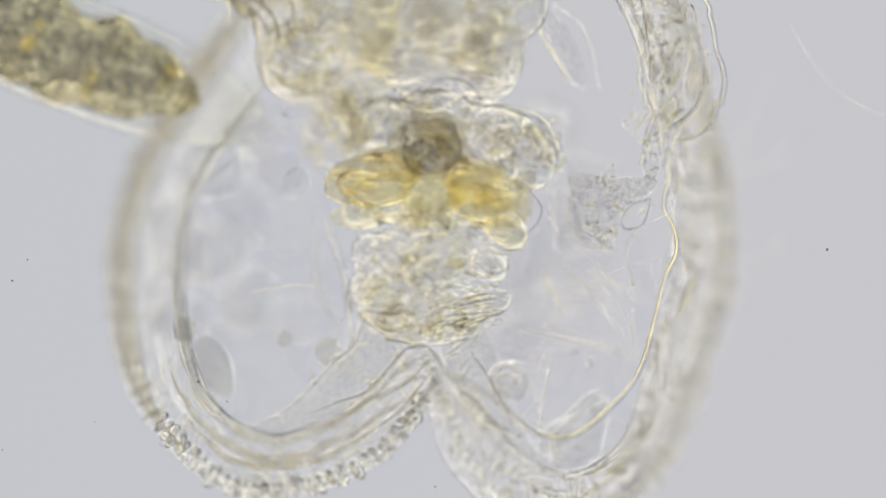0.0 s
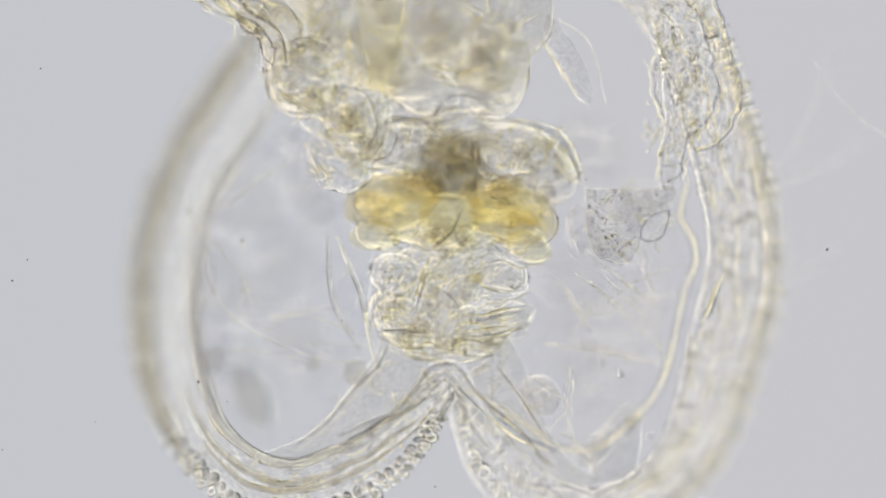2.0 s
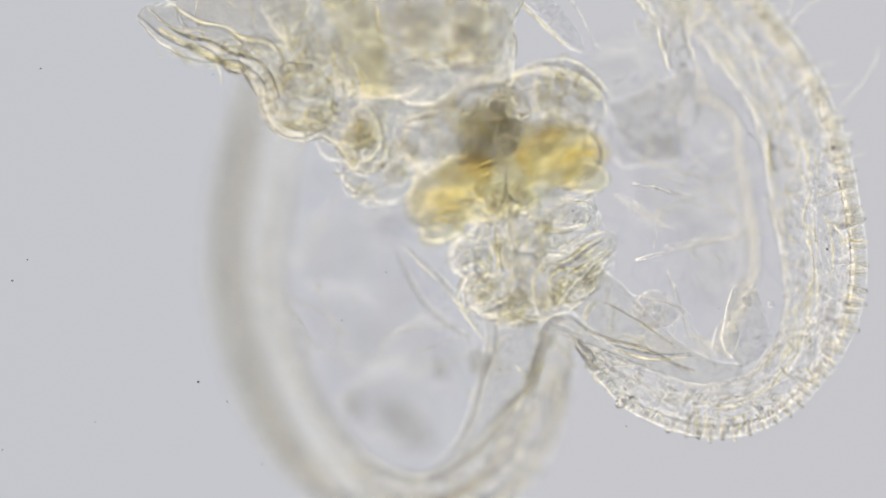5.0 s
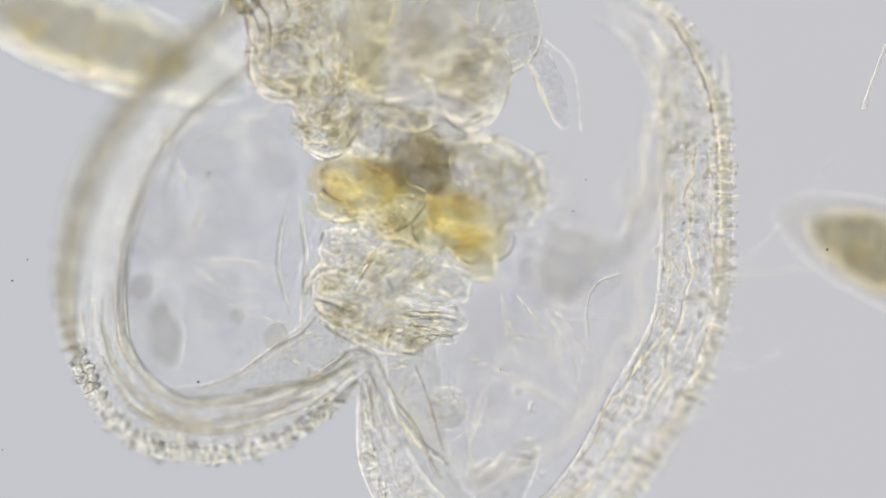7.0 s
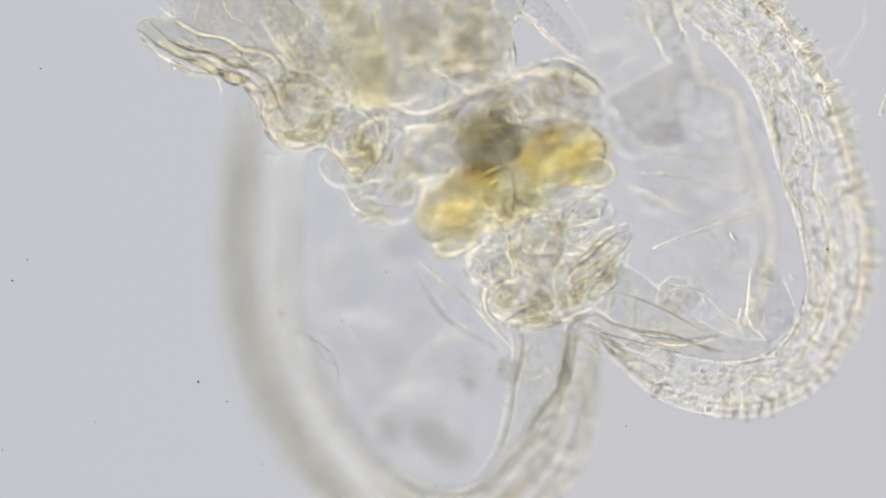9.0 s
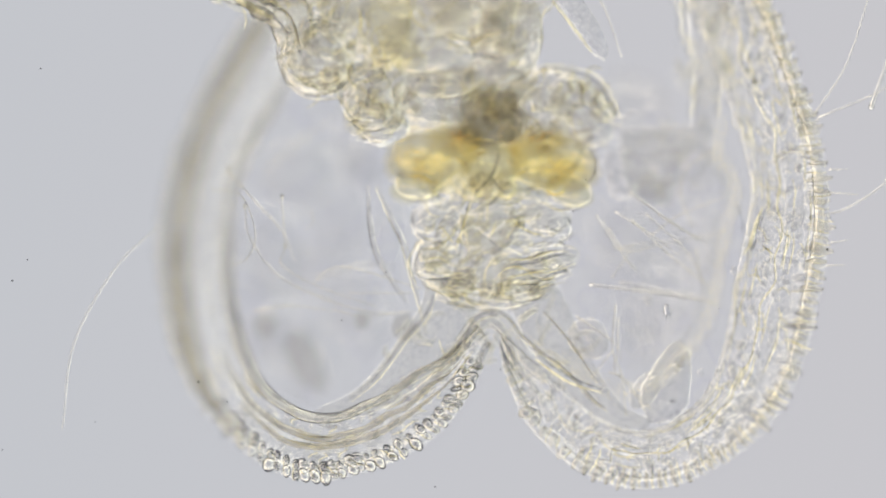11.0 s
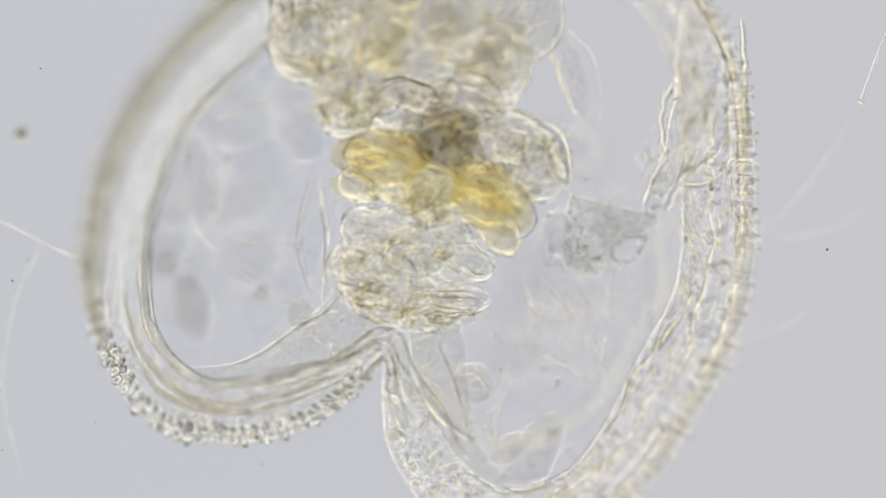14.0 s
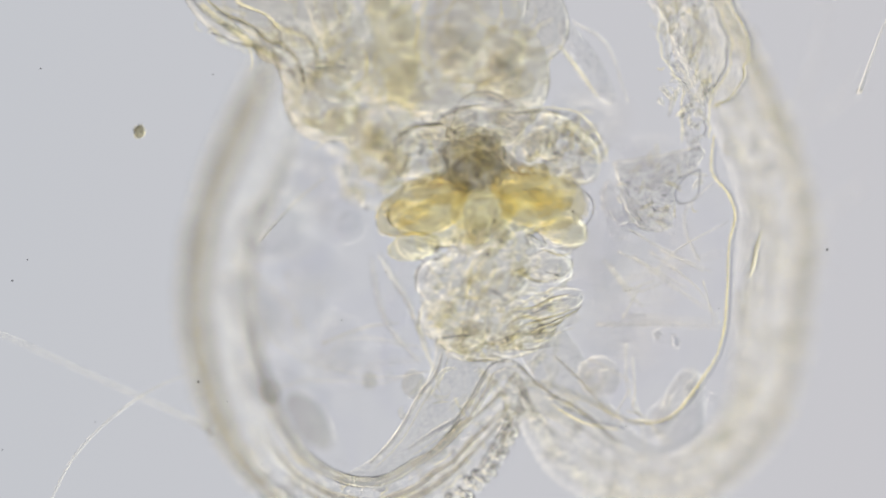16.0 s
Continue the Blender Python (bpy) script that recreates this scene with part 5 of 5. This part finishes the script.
LEFT = [
    (0, 0.0110, -0.0105, 0.0032, 0.48, 5.35, -4.95),
    (0.5, -0.0150, -0.0032, 0.0047, 0.91, 5.40, -16.67),
    (1, -0.0171, -0.0081, 0.0061, -1.70, 4.24, -19.77),
    (1.5, -0.0138, -0.0120, 0.0046, -1.04, 3.30, -18.23),
    (2, 0.0203, -0.0259, 0.0005, 1.89, 1.39, -2.73),
    (2.5, 0.0572, -0.0187, -0.0326, 1.53, 0.05, 11.32),
    (3, 0.0623, -0.0196, -0.0587, 1.13, -0.86, 13.44),
    (3.5, 0.0855, 0.0043, -0.0821, 3.00, -2.01, 24.95),
    (3.7, 0.0897, 0.0086, -0.0867, 2.47, -2.43, 26.17),
    (5.8, 0.0475, 0.0111, -0.0348, 1.37, -0.68, 7.24),
    (6, 0.0312, 0.0070, -0.0222, 0.92, -0.02, 2.39),
    (6.5, -0.0019, -0.0013, 0.0034, 0.41, 1.33, -8.60),
    (7, -0.0361, -0.0208, 0.0089, -0.66, 3.02, -19.15),
    (7.5, -0.0272, -0.0436, -0.0100, -0.81, 3.14, -18.91),
    (8, 0.0398, -0.0486, -0.0062, 0.24, 1.99, 3.15),
    (8.5, 0.0769, -0.0169, -0.0563, 1.85, -0.63, 22.95),
    (8.7, 0.0897, -0.0024, -0.0636, 2.11, -1.31, 28.30),
    (10.8, 0.0612, 0.0276, -0.0196, -0.27, -0.28, 3.59),
    (11, 0.0463, 0.0205, -0.0110, 0.00, -0.00, 0.00),
    (11.5, 0.0292, 0.0133, 0.0016, -0.59, 0.11, -6.02),
    (12, 0.0140, 0.0145, 0.0038, -0.13, 0.58, -9.18),
    (12.5, 0.0025, 0.0156, 0.0061, 0.35, 1.08, -11.38),
    (13, -0.0040, 0.0157, 0.0067, 1.64, 1.52, -13.33),
    (13.5, -0.0046, 0.0101, 0.0079, 1.60, 1.84, -15.40),
    (14, -0.0160, 0.0007, 0.0090, 1.35, 2.53, -17.53),
    (14.5, -0.0016, -0.0209, 0.0046, 1.49, 2.15, -11.61),
    (15, 0.0286, -0.0310, -0.0200, 0.98, 1.85, -0.65),
    (15.5, 0.0643, -0.0256, -0.0280, -0.11, 2.86, 6.41),
    (16, 0.0677, -0.0188, -0.0300, 0.63, 3.52, 6.90),
]
RIGHT = [
    (0, -0.0064, -0.0090, 0.0400, -6.00, 25.28, -4.86),
    (0.5, -0.0288, 0.0009, 0.0220, -9.00, 16.93, -16.65),
    (1, -0.0269, -0.0046, -0.0046, -1.70, 12.62, -19.79),
    (1.5, -0.0205, -0.0098, -0.0071, -1.04, 9.94, -18.24),
    (2, 0.0109, -0.0255, -0.0158, 1.91, 9.46, -2.55),
    (2.5, 0.0447, -0.0212, 0.0006, 1.53, 3.63, 11.41),
    (3, 0.0562, -0.0211, -0.0013, 1.13, -2.47, 13.44),
    (3.5, 0.0830, 0.0031, -0.0029, 3.00, -5.75, 24.95),
    (3.7, 0.0872, 0.0074, -0.0038, 2.47, -6.99, 26.17),
    (5.8, 0.0437, 0.0106, -0.0009, 1.37, -2.40, 7.23),
    (6, 0.0272, 0.0068, 0.0002, 0.92, -0.57, 2.38),
    (6.5, -0.0072, -0.0005, 0.0026, 0.41, 3.29, -8.60),
    (7, -0.0387, -0.0199, 0.0055, -0.66, 7.13, -19.13),
    (7.5, -0.0372, -0.0402, 0.0006, -0.81, 6.98, -18.88),
    (8, 0.0239, -0.0495, -0.0087, 0.24, 8.69, 3.16),
    (8.5, 0.0767, -0.0170, -0.0056, 1.86, 6.20, 23.21),
    (8.7, 0.0897, -0.0024, -0.0068, 2.11, 3.62, 28.57),
    (10.8, 0.0627, 0.0277, -0.0006, -0.27, -0.16, 3.59),
    (11, 0.0480, 0.0205, 0.0000, 0.00, -0.00, 0.00),
    (11.5, 0.0275, 0.0135, 0.0000, -0.59, 0.31, -6.02),
    (12, 0.0124, 0.0148, 0.0010, -0.13, 2.16, -9.18),
    (12.5, 0.0014, 0.0158, 0.0021, 0.35, 3.09, -11.38),
    (13, -0.0058, 0.0161, 0.0034, 1.64, 3.84, -13.34),
    (13.5, -0.0130, 0.0124, 0.0039, 1.60, 3.25, -15.46),
    (14, -0.0188, 0.0016, 0.0052, 1.35, 7.74, -17.52),
    (14.5, -0.0050, -0.0202, -0.0005, 1.49, 5.65, -11.62),
    (15, 0.0270, -0.0310, -0.0112, 0.98, 4.28, -0.67),
    (15.5, 0.0515, -0.0270, -0.0297, -0.11, 7.16, 6.41),
    (16, 0.0505, -0.0209, -0.0482, 0.64, 13.57, 6.94),
]
BRIDGE = [
    (0, -0.0064, -0.0090, 0.0276, 0.48, 15.28, -4.95),
    (0.5, -0.0288, 0.0009, 0.0260, 0.91, 15.43, -16.67),
    (1, -0.0269, -0.0046, 0.0216, -1.70, 12.12, -19.77),
    (1.5, -0.0205, -0.0098, 0.0179, -1.04, 9.44, -18.23),
    (2, 0.0109, -0.0255, -0.0150, 1.89, 3.96, -2.73),
    (2.5, 0.0447, -0.0212, -0.0764, 1.53, 0.13, 11.32),
    (3, 0.0562, -0.0211, -0.0783, 1.13, -2.47, 13.44),
    (3.5, 0.0830, 0.0031, -0.0799, 3.00, -5.75, 24.95),
    (3.7, 0.0872, 0.0074, -0.0808, 2.47, -6.95, 26.17),
    (5.8, 0.0437, 0.0106, -0.0779, 1.37, -1.94, 7.24),
    (6, 0.0272, 0.0068, -0.0768, 0.92, -0.07, 2.39),
    (6.5, -0.0072, -0.0005, -0.0744, 0.41, 3.79, -8.60),
    (7, -0.0387, -0.0199, -0.0715, -0.66, 8.63, -19.15),
    (7.5, -0.0372, -0.0402, -0.0714, -0.81, 8.98, -18.91),
    (8, 0.0239, -0.0495, -0.0732, 0.24, 5.69, 3.15),
    (8.5, 0.0767, -0.0170, -0.0776, 1.85, -1.80, 22.95),
    (8.7, 0.0897, -0.0024, -0.0788, 2.11, -3.74, 28.30),
    (10.8, 0.0627, 0.0277, -0.0776, -0.27, -0.80, 3.59),
    (11, 0.0480, 0.0205, -0.0770, 0.00, -0.00, 0.00),
    (11.5, 0.0275, 0.0135, -0.0770, -0.59, 0.31, -6.02),
    (12, 0.0124, 0.0148, -0.0760, -0.13, 1.66, -9.18),
    (12.5, 0.0014, 0.0158, -0.0650, 0.35, 3.09, -11.38),
    (13, -0.0058, 0.0161, -0.0500, 1.64, 4.34, -13.33),
    (13.5, -0.0130, 0.0124, -0.0350, 1.60, 5.25, -15.40),
    (14, -0.0188, 0.0016, -0.0180, 1.35, 7.24, -17.53),
    (14.5, -0.0050, -0.0202, -0.0200, 1.49, 6.15, -11.61),
    (15, 0.0270, -0.0310, -0.0260, 0.98, 5.28, -0.65),
    (15.5, 0.0515, -0.0270, 0.0003, -0.11, 8.16, 6.41),
    (16, 0.0505, -0.0209, 0.0168, 0.63, 10.07, 6.90),
]
CORD = [
    (0, -0.0064, -0.0090, 0.0276, 0.48, 15.28, -4.95),
    (0.5, -0.0288, 0.0009, 0.0260, 0.91, 15.43, -16.67),
    (1, -0.0269, -0.0046, 0.0216, -1.70, 12.12, -19.77),
    (1.5, -0.0205, -0.0098, 0.0179, -1.04, 9.44, -18.23),
    (2, 0.0109, -0.0255, -0.0700, 1.89, 3.96, -2.73),
    (2.5, 0.0447, -0.0212, -0.1500, 1.53, 0.13, 11.32),
    (3, 0.0562, -0.0211, -0.1500, 1.13, -2.47, 13.44),
    (3.5, 0.0830, 0.0031, -0.1500, 3.00, -5.75, 24.95),
    (3.7, 0.0872, 0.0074, -0.1500, 2.47, -6.95, 26.17),
    (5.8, 0.0437, 0.0106, -0.1500, 1.37, -1.94, 7.24),
    (6, 0.0272, 0.0068, -0.1500, 0.92, -0.07, 2.39),
    (6.5, -0.0072, -0.0005, -0.1500, 0.41, 3.79, -8.60),
    (7, -0.0387, -0.0199, -0.1500, -0.66, 8.63, -19.15),
    (7.5, -0.0372, -0.0402, -0.1500, -0.81, 8.98, -18.91),
    (8, 0.0239, -0.0495, -0.1500, 0.24, 5.69, 3.15),
    (8.5, 0.0767, -0.0170, -0.1500, 1.85, -1.80, 22.95),
    (8.7, 0.0897, -0.0024, -0.1500, 2.11, -3.74, 28.30),
    (10.8, 0.0627, 0.0277, -0.1500, -0.27, -0.80, 3.59),
    (11, 0.0480, 0.0205, -0.1500, 0.00, -0.00, 0.00),
    (11.5, 0.0275, 0.0135, -0.1500, -0.59, 0.31, -6.02),
    (12, 0.0124, 0.0148, -0.1500, -0.13, 1.66, -9.18),
    (12.5, 0.0014, 0.0158, -0.1500, 0.35, 3.09, -11.38),
    (13, -0.0058, 0.0161, -0.1500, 1.64, 4.34, -13.33),
    (13.5, -0.0130, 0.0124, -0.1500, 1.60, 5.25, -15.40),
    (14, -0.0188, 0.0016, -0.1500, 1.35, 7.24, -17.53),
    (14.5, -0.0050, -0.0202, -0.1300, 1.49, 6.15, -11.61),
    (15, 0.0270, -0.0310, -0.1000, 0.98, 5.28, -0.65),
    (15.5, 0.0515, -0.0270, -0.0550, -0.11, 8.16, 6.41),
    (16, 0.0505, -0.0209, 0.0168, 0.63, 10.07, 6.90),
]


def motions():
    for ob, rows in ((head, HEAD), (trunk, TRUNK), (RIMS[-1], LEFT), (RIMS[1], RIGHT), (bridge, BRIDGE), (cord, CORD)):
        walk(ob, [(t, pose(*p)) for t, *p in rows])
    for ob, rows in swims:
        walk(ob, [(t, plan(*p)) for t, *p in rows])


motions()
